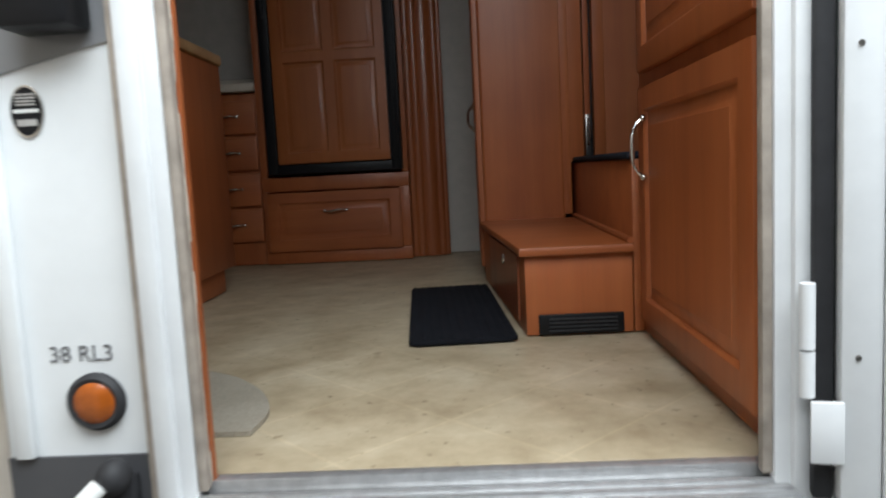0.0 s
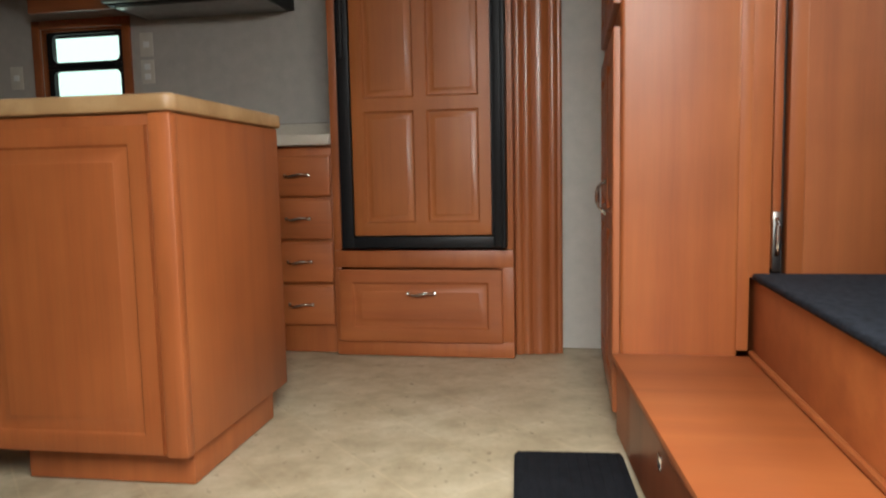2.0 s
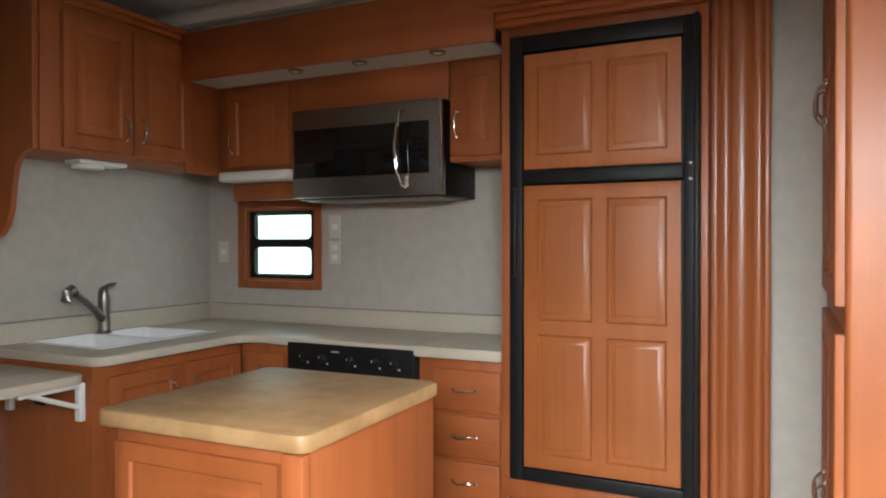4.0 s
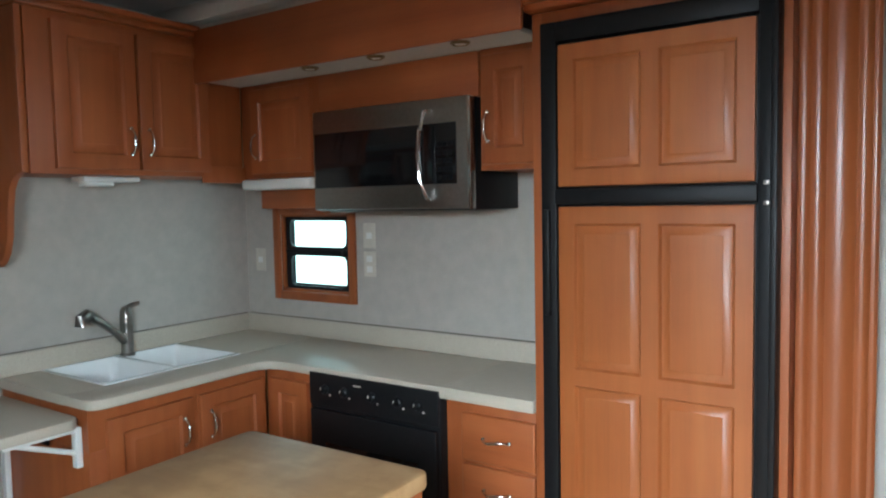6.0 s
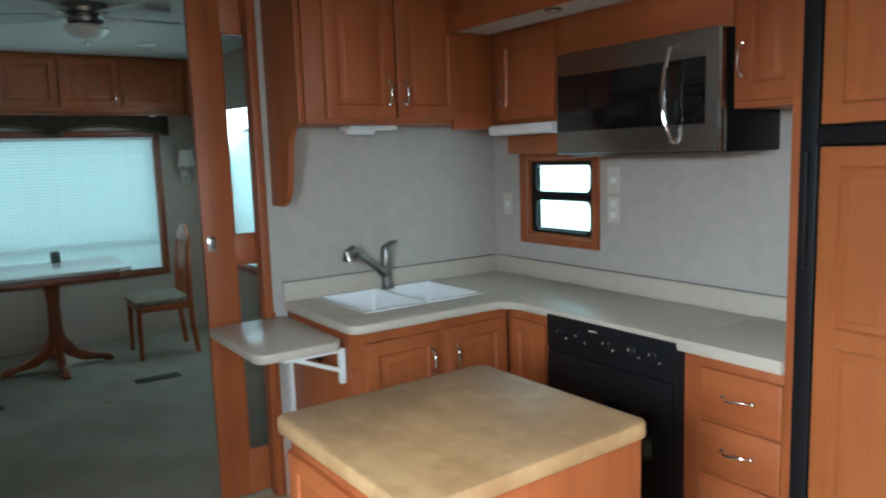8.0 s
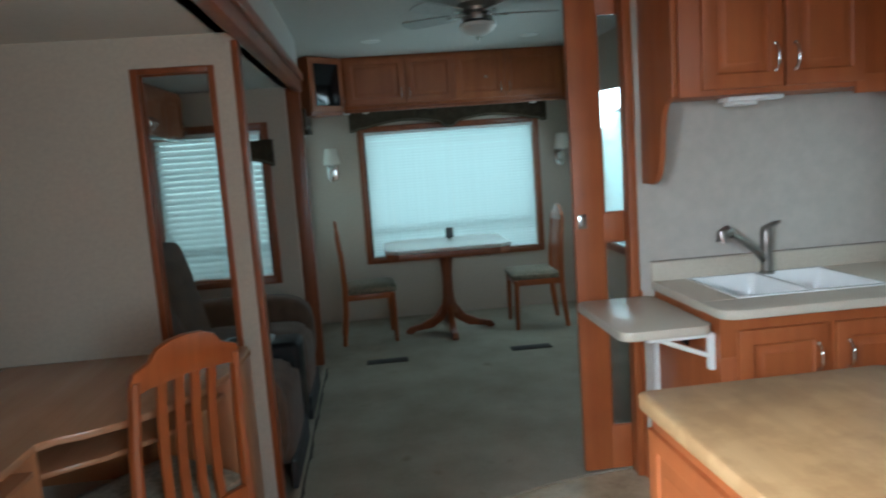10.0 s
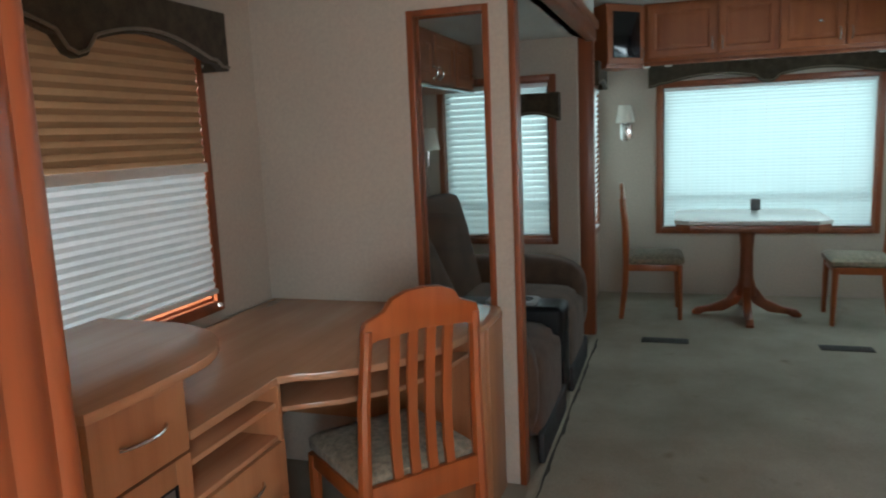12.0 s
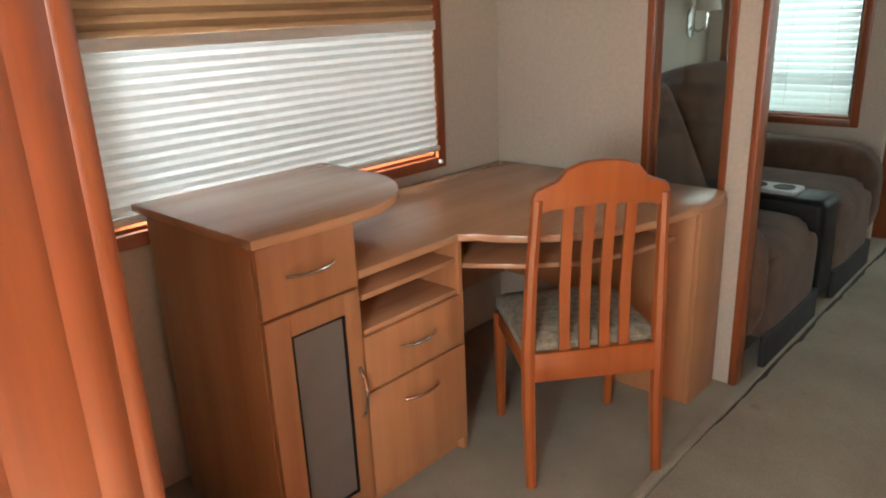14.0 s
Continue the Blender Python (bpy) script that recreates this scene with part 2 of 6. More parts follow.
def vinyl_material():
    """Sheet vinyl printed as large stone tiles laid on the diagonal, scuffed and stained."""
    m, n, l, b = material("stone_print_sheet_vinyl", 0.36)
    v = coords(n, l)
    d = coords(n, l, (1, 1, 1), (0, 0, radians(45)))
    d.node.inputs["Location"].default_value = (0.01, 0.144, 0)
    brick = n.new("ShaderNodeTexBrick")
    brick.offset, brick.squash = 0.0, 1.0
    for key, value in (("Scale", 1.0), ("Mortar Size", 0.0038), ("Mortar Smooth", 0.5), ("Brick Width", 0.248), ("Row Height", 0.248), ("Bias", 0.0)):
        brick.inputs[key].default_value = value
    brick.inputs["Color1"].default_value, brick.inputs["Color2"].default_value = (1, 1, 1, 1), (0.94, 0.94, 0.94, 1)
    brick.inputs["Mortar"].default_value = (1.07, 1.065, 1.05, 1)
    l.new(d, brick.inputs["Vector"])
    stone = ramp(n, l, noise_tex(n, l, v, 5.5, 8, 0.62), [(0.28, (0.32, 0.25, 0.155)), (0.5, (0.46, 0.38, 0.255)), (0.72, (0.58, 0.50, 0.36))])
    veins = ramp(n, l, noise_tex(n, l, v, 24, 6, 0.7), [(0.35, (0.82, 0.8, 0.76)), (0.65, (1, 1, 1))])
    col = blend(n, l, 1.0, stone, brick.outputs["Color"], "MULTIPLY")
    col = blend(n, l, 0.7, col, veins, "MULTIPLY")
    marks = ramp(n, l, noise_tex(n, l, v, 7.5, 3, 0.7), [(0.66, (1, 1, 1)), (0.75, (0.42, 0.37, 0.3))])
    col = blend(n, l, 0.7, col, marks, "MULTIPLY")
    specks = ramp(n, l, noise_tex(n, l, v, 38, 2, 0.6), [(0.67, (1, 1, 1)), (0.74, (0.35, 0.3, 0.24))])
    col = blend(n, l, 0.8, col, specks, "MULTIPLY")
    l.new(col, b.inputs["Base Color"])
    r = n.new("ShaderNodeMapRange")
    r.inputs["To Min"].default_value, r.inputs["To Max"].default_value = 0.28, 0.55
    l.new(noise_tex(n, l, v, 9), r.inputs["Value"])
    l.new(r.outputs[0], b.inputs["Roughness"])
    relief(n, l, b, brick.outputs["Fac"], -0.15, 0.001)
    return m


def speckled(name, base, dark, light, rough=0.35):
    m, n, l, b = material(name, rough, 0, 0.1)
    v = coords(n, l)
    a = ramp(n, l, noise_tex(n, l, v, 420, 2), [(0.35, dark), (0.5, base), (0.68, light)])
    c = ramp(n, l, noise_tex(n, l, v, 6, 4), [(0.3, (0.93, 0.93, 0.92)), (0.7, (1, 1, 1))])
    l.new(blend(n, l, 1.0, a, c, "MULTIPLY"), b.inputs["Base Color"])
    return m


def glass_material(name, tint=(1, 1, 1), rough=0.0):
    m, n, l, b = material(name, rough)
    b.inputs["Base Color"].default_value = (*tint, 1)
    b.inputs["Transmission Weight"].default_value, b.inputs["IOR"].default_value = 1.0, 1.45
    return m


def translucent(name, colour, through=0.5, rough=0.8):
    """Thin sheet that passes a part of the light falling on its back."""
    m, n, l, b = material(name, rough)
    v = coords(n, l)
    col = ramp(n, l, noise_tex(n, l, v, 35), [(0.3, tuple(c * 0.93 for c in colour)), (0.7, colour)])
    l.new(col, b.inputs["Base Color"])
    t = n.new("ShaderNodeBsdfTranslucent")
    l.new(col, t.inputs["Color"])
    mix = n.new("ShaderNodeMixShader")
    mix.inputs[0].default_value = through
    l.new(b.outputs[0], mix.inputs[1])
    l.new(t.outputs[0], mix.inputs[2])
    l.new(mix.outputs[0], n["Material Output"].inputs["Surface"])
    return m


CARPET, VINYL = carpet_material(), vinyl_material()
COUNTER = speckled("beige_speckled_laminate", (0.52, 0.46, 0.375), (0.42, 0.365, 0.29), (0.60, 0.55, 0.46))
TABLE_TOP = speckled("white_speckled_laminate", (0.64, 0.62, 0.58), (0.5, 0.48, 0.44), (0.7, 0.69, 0.66), 0.25)
GLASS = glass_material("green_tinted_window_glass", (0.82, 0.95, 0.90))
SMOKED = glass_material("lightly_tinted_glass", (0.74, 0.75, 0.74))
SLAT = translucent("white_blind_slat", (0.70, 0.79, 0.79), 0.45, 0.5)
PLEAT_WHITE = translucent("white_pleated_fabric", (0.70, 0.76, 0.77), 0.075)
PLEAT_TAN = translucent("tan_pleated_fabric", (0.30, 0.17, 0.085), 0.06)


# ---- mesh helpers ----
def box(bm, lo, hi, bevel=0.0, seg=2):
    """A box between two corners, with rounded edges if asked."""
    size = [max(1e-4, b - a) for a, b in zip(lo, hi)]
    mid = [(a + b) / 2 for a, b in zip(lo, hi)]
    made = bmesh.ops.create_cube(bm, size=1.0, matrix=Matrix.Translation(mid) @ Matrix.Diagonal((*size, 1)))
    if bevel > 0:
        edges = list({e for v in made["verts"] for e in v.link_edges})
        bmesh.ops.bevel(bm, geom=edges, offset=min(bevel, 0.45 * min(size)), segments=seg, profile=0.5, affect="EDGES")
    return bm


def block(lo, hi, bevel=0.0, seg=2):
    return box(bmesh.new(), lo, hi, bevel, seg)


def tube(bm, pts, radius, seg=8, flat=1.0):
    """A round bar along points; radius may be a number or one for each point."""
    pts = [Vector(p) for p in pts]
    rings = []
    for k, p in enumerate(pts):
        d = (pts[min(k + 1, len(pts) - 1)] - pts[max(k - 1, 0)]).normalized()
        a = d.cross(Vector((0, 0, 1)) if abs(d.z) < 0.9 else Vector((1, 0, 0))).normalized()
        b = d.cross(a)
        r = radius[k] if isinstance(radius, (list, tuple)) else radius
        rings.append([bm.verts.new(p + r * (math.cos(2 * math.pi * i / seg) * a + flat * math.sin(2 * math.pi * i / seg) * b)) for i in range(seg)])
    for p, q in zip(rings, rings[1:]):
        for i in range(seg):
            bm.faces.new((p[i], p[(i + 1) % seg], q[(i + 1) % seg], q[i]))
    bm.faces.new(rings[0][::-1])
    bm.faces.new(rings[-1])
    return bm


def lathe(bm, profile, centre=(0, 0, 0), seg=24):
    """A turned shape about the upright axis from (radius, height) pairs."""
    cx, cy, cz = centre
    rings = [[bm.verts.new((cx + r * math.cos(2 * math.pi * i / seg), cy + r * math.sin(2 * math.pi * i / seg), cz + z)) for i in range(seg)] for r, z in profile]
    for p, q in zip(rings, rings[1:]):
        for i in range(seg):
            bm.faces.new((p[i], p[(i + 1) % seg], q[(i + 1) % seg], q[i]))
    bm.faces.new(rings[0][::-1])
    bm.faces.new(rings[-1])
    return bm


def prism(bm, outline, a, b, axis="z", bevel=0.0):
    """An outline pushed out between a and b along an axis. The outline lies in the two other axes, in order."""
    put = {"z": lambda u, v, w: (u, v, w), "y": lambda u, v, w: (u, w, v), "x": lambda u, v, w: (w, u, v)}[axis]
    p = [bm.verts.new(put(u, v, a)) for u, v in outline]
    q = [bm.verts.new(put(u, v, b)) for u, v in outline]
    k = len(outline)
    faces = [bm.faces.new(p[::-1]), bm.faces.new(q)] + [bm.faces.new((p[i], p[(i + 1) % k], q[(i + 1) % k], q[i])) for i in range(k)]
    bmesh.ops.recalc_face_normals(bm, faces=faces)
    if bevel:
        edges = [e for f in faces[:2] for e in f.edges]
        bmesh.ops.bevel(bm, geom=edges, offset=bevel, segments=2, profile=0.5, affect="EDGES")
    return bm


def rounded(x0, y0, x1, y1, r, seg=6):
    """Outline of a rectangle with rounded corners."""
    out = []
    for cx, cy, a in ((x1 - r, y1 - r, 0), (x0 + r, y1 - r, 90), (x0 + r, y0 + r, 180), (x1 - r, y0 + r, 270)):
        out += [(cx + r * math.cos(radians(a + 90 * i / seg)), cy + r * math.sin(radians(a + 90 * i / seg))) for i in range(seg + 1)]
    return out


def part(name, bm, mat, parent=None, label="", smooth=35):
    """Links a bmesh as one mesh object under a thing or a part."""
    bmesh.ops.recalc_face_normals(bm, faces=bm.faces)
    data = bpy.data.meshes.new(name)
    bm.to_mesh(data)
    bm.free()
    data.materials.append(mat)
    if smooth:
        data.polygons.foreach_set("use_smooth", [True] * len(data.polygons))
        data.set_sharp_from_angle(angle=radians(smooth))
    ob = new(name, data)
    if parent:
        ob.parent = parent
    return tagged(ob, label)


def thing(name, m, label, category, group=""):
    """An empty at a thing's base, to carry its parts."""
    ob = new(name)
    ob.empty_display_size = 0.1
    ob.matrix_world = m
    return tagged(ob, label, category, group)


def structure(name, bm, mat, label="", category=""):
    return tagged(part(name, bm, mat, None, label), category=category, kind="structure")


def wall_with_hole(name, lo, hi, axis, hole, mat, label):
    """A wall slab with one opening, in one piece. axis: the thin one; hole: (u0, z0, u1, z1)."""
    u = 0 if axis == 1 else 1
    u0, z0, u1, z1 = hole
    bm = bmesh.new()

    def ring(w, a, c, b, d):
        return [bm.verts.new((w, p, q) if axis == 0 else (p, w, q)) for p, q in ((a, c), (b, c), (b, d), (a, d))]

    rings = [ring(w, *r) for w, r in ((lo[axis], hole), (lo[axis], (lo[u], lo[2], hi[u], hi[2])), (hi[axis], (lo[u], lo[2], hi[u], hi[2])), (hi[axis], hole))]
    for p, q in zip(rings, rings[1:] + rings[:1]):
        for k in range(4):
            bm.faces.new((p[k], p[(k + 1) % 4], q[(k + 1) % 4], q[k]))
    return structure(name, bm, mat, label, "wall")


def raised_front(w, h, panels, t=0.02, rail=0.055, bevel=0.028):
    """A cabinet door or drawer front in one piece: rails and stiles round raised panels. Local: x right, z up, outward is -y; back at y = 0."""
    bm = bmesh.new()
    cols, rows = panels
    cw, rh = (w - rail * (cols + 1)) / cols, (h - rail * (rows + 1)) / rows
    e = 0.005
    xs, zs = [e], [e]
    for c in range(cols):
        xs += [rail + c * (cw + rail), rail + c * (cw + rail) + cw]
    for r in range(rows):
        zs += [rail + r * (rh + rail), rail + r * (rh + rail) + rh]
    xs, zs = xs + [w - e], zs + [h - e]
    grid = [[bm.verts.new((x, -t, z)) for z in zs] for x in xs]
    s = min(bevel, cw * 0.2, rh * 0.2)
    for i in range(len(xs) - 1):
        for j in range(len(zs) - 1):
            ring = [grid[i][j], grid[i + 1][j], grid[i + 1][j + 1], grid[i][j + 1]]
            if i % 2 and j % 2:
                x0, x1, z0, z1 = xs[i], xs[i + 1], zs[j], zs[j + 1]
                for inset, y in ((0.004, -t * 0.82), (0.007, -t * 0.50), (0.010, -t * 0.48), (0.010 + s, -t * 0.84), (0.0115 + s, -t * 0.92), (0.014 + s, -t * 0.93)):
                    inner = [bm.verts.new(p) for p in ((x0 + inset, y, z0 + inset), (x1 - inset, y, z0 + inset), (x1 - inset, y, z1 - inset), (x0 + inset, y, z1 - inset))]
                    for k in range(4):
                        bm.faces.new((ring[k], ring[(k + 1) % 4], inner[(k + 1) % 4], inner[k]))
                    ring = inner
            bm.faces.new(ring)
    loop = [g[0] for g in grid] + grid[-1][1:] + [g[-1] for g in grid[-2::-1]] + grid[0][-2:0:-1]
    for grow, y in ((0.7, -t + 0.0015), (1.0, -t + e), (1.0, 0.0)):
        nxt = []
        for v in loop:
            x, z = v.co.x, v.co.z
            x = e * (1 - grow) if x <= e else w - e * (1 - grow) if x >= w - e else x
            z = e * (1 - grow) if z <= e else h - e * (1 - grow) if z >= h - e else z
            nxt.append(bm.verts.new((x, y, z)))
        m = len(loop)
        for k in range(m):
            bm.faces.new((loop[k], loop[(k + 1) % m], nxt[(k + 1) % m], nxt[k]))
        loop = nxt
    bm.faces.new(loop)
    return bm


def bow_pull(length=0.1, upright=False, reach=0.026, r=0.0045):
    """A cast bow handle with flared feet, about its middle; outward is -y."""
    pts, rad = [], []
    for k in range(13):
        s = k / 12 * 2 - 1
        a = s * length / 2
        out = reach * (1 - s ** 4)
        pts.append((0, -out - 0.002, a) if upright else (a, -out - 0.002, 0.004 * math.sin(s * 3)))
        rad.append(r * (1.5 - 0.7 * abs(math.sin(s * 2.6)) if abs(s) > 0.35 else 1.25))
    bm = tube(bmesh.new(), pts, rad, 8)
    for s in (-1, 1):
        a = s * length / 2
        c = (0, -0.003, a) if upright else (a, -0.003, 0.004 * math.sin(s * 3))
        bmesh.ops.create_uvsphere(bm, u_segments=8, v_segments=6, radius=r * 1.9, matrix=Matrix.Translation(c))
    return bm


def front(root, name, x, z, w, h, panels=(1, 1), pull=None, mat=None, y=0.0, label="", pull_size=0.1):
    """A door or drawer front on a cabinet's face, with its pull at (x, z, upright) from the front's lower corner."""
    ob = part(name, raised_front(w, h, panels), mat or CHERRY, root, label)
    ob.location = (x, y, z)
    if pull:
        hd = part("handle", bow_pull(pull_size, pull[2]), CHROME, ob, "satin nickel bow handle")
        hd.location = (pull[0], -0.02, pull[1])
    return ob


# ---- the large structure ----
TOP = 2.42      # main ceiling
LOW = 2.08      # ceiling inside the two slide-outs
DOOR_Y = 1.77   # outer face of the entry wall

structure("ground", block((-300, -300, -0.95), (300, 300, -0.85)), GROUND, "pale gravel ground of the parking lot", "ground")
structure("floor", block((REAR, 1.78, -0.08), (2.6, 4.9, -0.004)), VINYL, "tan stone-print sheet vinyl floor with scuffs", "floor")


def smooth_line(pts, steps=5):
    """A curve through the points of a line."""
    out = []
    for k in range(len(pts) - 1):
        p = [Vector(pts[min(max(k + d, 0), len(pts) - 1)]) for d in (-1, 0, 1, 2)]
        for i in range(steps):
            t = i / steps
            v = 0.5 * (2 * p[1] + (p[2] - p[0]) * t + (2 * p[0] - 5 * p[1] + 4 * p[2] - p[3]) * t * t + (3 * p[1] - p[0] - 3 * p[2] + p[3]) * t ** 3)
            out.append((v.x, v.y))
    return out + [pts[-1]]


def carpet_sheet():
    bm = bmesh.new()
    edge = [(0.60, 1.965), (0.60, 2.08), (0.535, 2.22), (0.39, 2.36), (0.1, 2.46), (-1.0, 2.48), (-1.45, 2.52), (-1.75, 2.66), (-1.93, 2.95), (-2.03, 3.3), (-2.06, 3.62), (-2.06, 4.42)]
    prism(bm, smooth_line(edge) + [(REAR, 4.42), (REAR, 1.83), (-4.32, 1.83), (-4.32, 1.966)], -0.003, 0.006)
    return bm


tagged(structure("carpet", carpet_sheet(), CARPET, "worn sage-beige carpet with dark spots", "carpet"))
structure("slide_carpet", block((-4.3, 0.76, -0.06), (0.25, 1.925, 0.004)), CARPET, "worn beige carpet on the slide-out floor", "carpet")
structure("slide_floor_lip", block((-4.3, 1.925, -0.004), (0.24, 1.965, 0.014), 0.006), CARPET, "carpeted seam along the slide-out floor", "trim")



def carpet_seam():
    """Uneven dark line where the carpet meets the slide-out floor, wider towards the rear."""
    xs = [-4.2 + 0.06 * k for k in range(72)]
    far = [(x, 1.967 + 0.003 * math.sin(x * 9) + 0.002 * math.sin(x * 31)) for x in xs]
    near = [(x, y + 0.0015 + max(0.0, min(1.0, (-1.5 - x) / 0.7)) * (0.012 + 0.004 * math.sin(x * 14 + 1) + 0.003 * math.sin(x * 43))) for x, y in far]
    structure("carpet_seam", prism(bmesh.new(), far + near[::-1], 0.0062, 0.0085), plain("dark_carpet_seam", (0.05, 0.045, 0.038), 0.95, vary=0.4, scale=25), "dark uneven seam in the carpet", "trim")


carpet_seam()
structure("ceiling", block((REAR - 0.05, 1.78, TOP), (2.6, 4.62, TOP + 0.06)), CEILING, "off-white ceiling panels", "ceiling")
structure("ceiling_slide_desk", block((-4.32, 0.7, LOW), (0.31, 1.95, LOW + 0.05)), CEILING, "off-white low ceiling of the slide-out", "ceiling")
structure("ceiling_slide_kitchen", block((-2.04, 4.28, 2.32), (0.72, 4.91, 2.37)), CEILING, "off-white low ceiling of the kitchen slide-out", "ceiling")

# entry wall, with the doorway between x 0.60 and 1.38
entry = bmesh.new()
box(entry, (0.25, DOOR_Y, -0.35), (0.535, 1.83, TOP))
box(entry, (1.46, DOOR_Y, -0.35), (2.6, 1.83, TOP))
box(entry, (0.535, DOOR_Y, 1.93), (1.46, 1.83, TOP))
box(entry, (0.535, DOOR_Y, -0.35), (1.46, 1.83, -0.06))
structure("wall_entry", entry, SIDING, "white fibreglass outer wall with a doorway", "wall")
structure("wall_entry_lining", block((0.462, 1.831, 0), (0.56, 1.843, TOP)), WALL, "beige papered wall beside the entry", "wall")

wall_with_hole("wall_desk", (-4.3, 0.70, -0.3), (0.31, 0.765, LOW), 1, (-1.60, 0.86, -0.22, 1.88), WALL, "beige woven-paper wall with a wide window")
structure("wall_slide_front", block((0.25, 0.765, -0.3), (0.31, 1.77, LOW)), WALL, "beige papered end wall of the slide-out", "wall")
wall_with_hole("wall_slide_rear", (-4.32, 0.765, -0.3), (-4.25, 1.85, LOW), 0, (0.90, 0.72, 1.665, 1.80), WALL, "beige papered end wall with a window")
slide_head = bmesh.new()
box(slide_head, (-4.4, 1.83, LOW), (0.5, 1.95, TOP))
structure("wall_slide_header", slide_head, CEILING, "pale wall above the slide-out opening", "wall")
wall_with_hole("wall_living_side", (REAR, 1.77, -0.3), (-4.32, 1.83, TOP), 1, (-5.62, 0.62, -5.06, 1.80), WALL, "beige papered side wall with a narrow window")
wall_with_hole("wall_rear", (REAR - 0.07, 1.77, -0.3), (REAR, 4.56, TOP), 0, (2.365, 0.585, 3.995, 1.785), WALL, "beige papered rear wall with a wide window")
wall_with_hole("wall_living_far", (REAR, 4.42, -0.3), (-2.04, 4.49, TOP), 1, (-5.0, 0.66, -3.9, 1.80), WALL, "beige papered side wall with a window")
wall_with_hole("wall_kitchen_back", (-2.04, 4.845, -0.3), (0.72, 4.91, 2.32), 1, (-1.708, 1.120, -1.252, 1.50), WALL_KITCHEN, "grey-beige kitchen wall with a small window")
structure("wall_kitchen_end", block((-2.03, 3.56, 0), (-1.965, 4.845, TOP)), WALL_KITCHEN, "grey-beige kitchen end wall behind the sink", "wall")
structure("wall_kitchen_header", block((-2.04, 4.34, 2.30), (0.9, 4.38, TOP)), CEILING, "pale wall above the kitchen slide-out", "wall")
structure("wall_fridge_side", block((0.72, 4.56, 0), (2.6, 4.62, TOP)), WALL_KITCHEN, "pale wallpapered strip of wall beside the pantry", "wall")
structure("wall_slide_kitchen_front", block((0.68, 4.5, -0.3), (0.72, 4.9, TOP)), WALL_KITCHEN, "", "wall")
# opening at the stair head is unseen, added to let light in
wall_with_hole("wall_front", (2.6, 1.77, -0.3), (2.66, 4.62, TOP), 0, (2.68, 1.08, 3.52, 2.12), CHERRY, "wood-panelled wall with an unseen opening added for stair light")

# ---- entry: outside ----
structure("paint_band", prism(bmesh.new(), [(0.25, 0.568), (0.52, 0.632), (0.52, TOP), (0.25, TOP)], DOOR_Y - 0.004, DOOR_Y - 0.0005, "y"), GREY_PAINT, "grey painted band on the outer wall", "trim")
structure("paint_skirt", block((0.25, DOOR_Y - 0.006, -0.35), (0.52, DOOR_Y - 0.0005, 0.05)), GREY_DARK, "dark grey lower skirt of the outer wall", "trim")
strip = bmesh.new()
box(strip, (0.325, DOOR_Y - 0.016, 0.05), (0.354, DOOR_Y, 0.582), 0.005)
structure("outer_trim", strip, SIDING, "white vertical moulding on the outer wall", "trim")


PIPING_PALE = plain("yellowed_sealant", (0.55, 0.49, 0.40), 0.8, vary=0.3, scale=50, bump=0.4)


def entry_frame():
    root = thing("entry_door_frame", pose(0, 0, 0), "white aluminium entry door frame with weathered tan seal", "door frame")
    root["kind"] = "structure"
    for s, x in ((1, 0.535), (-1, 1.448)):
        bm = bmesh.new()
        a, b = sorted((x, x + s * 0.032))
        box(bm, (a, 1.738, -0.045), (b, 1.765, 1.95), 0.006)
        a, b = sorted((x + s * 0.016, x + s * 0.054))
        box(bm, (a, 1.748, -0.045), (b, 1.771, 1.95), 0.004)
        part("jamb", bm, WHITE, root)
        a, b = sorted((x - s * 0.014, x))
        part("seal", block((a, 1.750, -0.045), (b, 1.769, 1.95), 0.005), GASKET, root, "weathered tan sealant strip")
        a, b = sorted((x + s * 0.054, x + s * 0.068))
        part("weatherstrip", block((a, 1.752, -0.005), (b, 1.771, 1.93), 0.003), GASKET, root, "brown weatherstrip")
    bead = bmesh.new()
    for k in range(44):
        z = k * 0.044
        box(bead, (0.599 + random.uniform(-0.001, 0.001), 1.771, z), (0.6015 + random.uniform(-0.001, 0.002), 1.7755, z + 0.046), 0.001)
    part("sealant_bead", bead, PIPING_PALE, root, "ragged cream sealant bead")
    part("inner_casing", block((0.552, 1.7765, 0), (0.606, 1.789, 1.93), 0.003), CHERRY, root, "cherry inner casing")
    part("head", block((0.56, 1.715, 1.89), (1.417, 1.815, 1.95), 0.005), WHITE, root)
    sill = bmesh.new()
    box(sill, (0.56, 1.69, -0.075), (1.417, 1.775, -0.016), 0.006)
    for y in (1.70, 1.725, 1.75):
        box(sill, (0.585, y, -0.018), (1.41, y + 0.010, -0.011), 0.002)
    box(sill, (0.56, 1.7755, -0.03), (1.417, 1.80, 0.002), 0.003)
    part("sill", sill, ALUMINIUM, root, "worn aluminium threshold")
    return root


entry_frame()


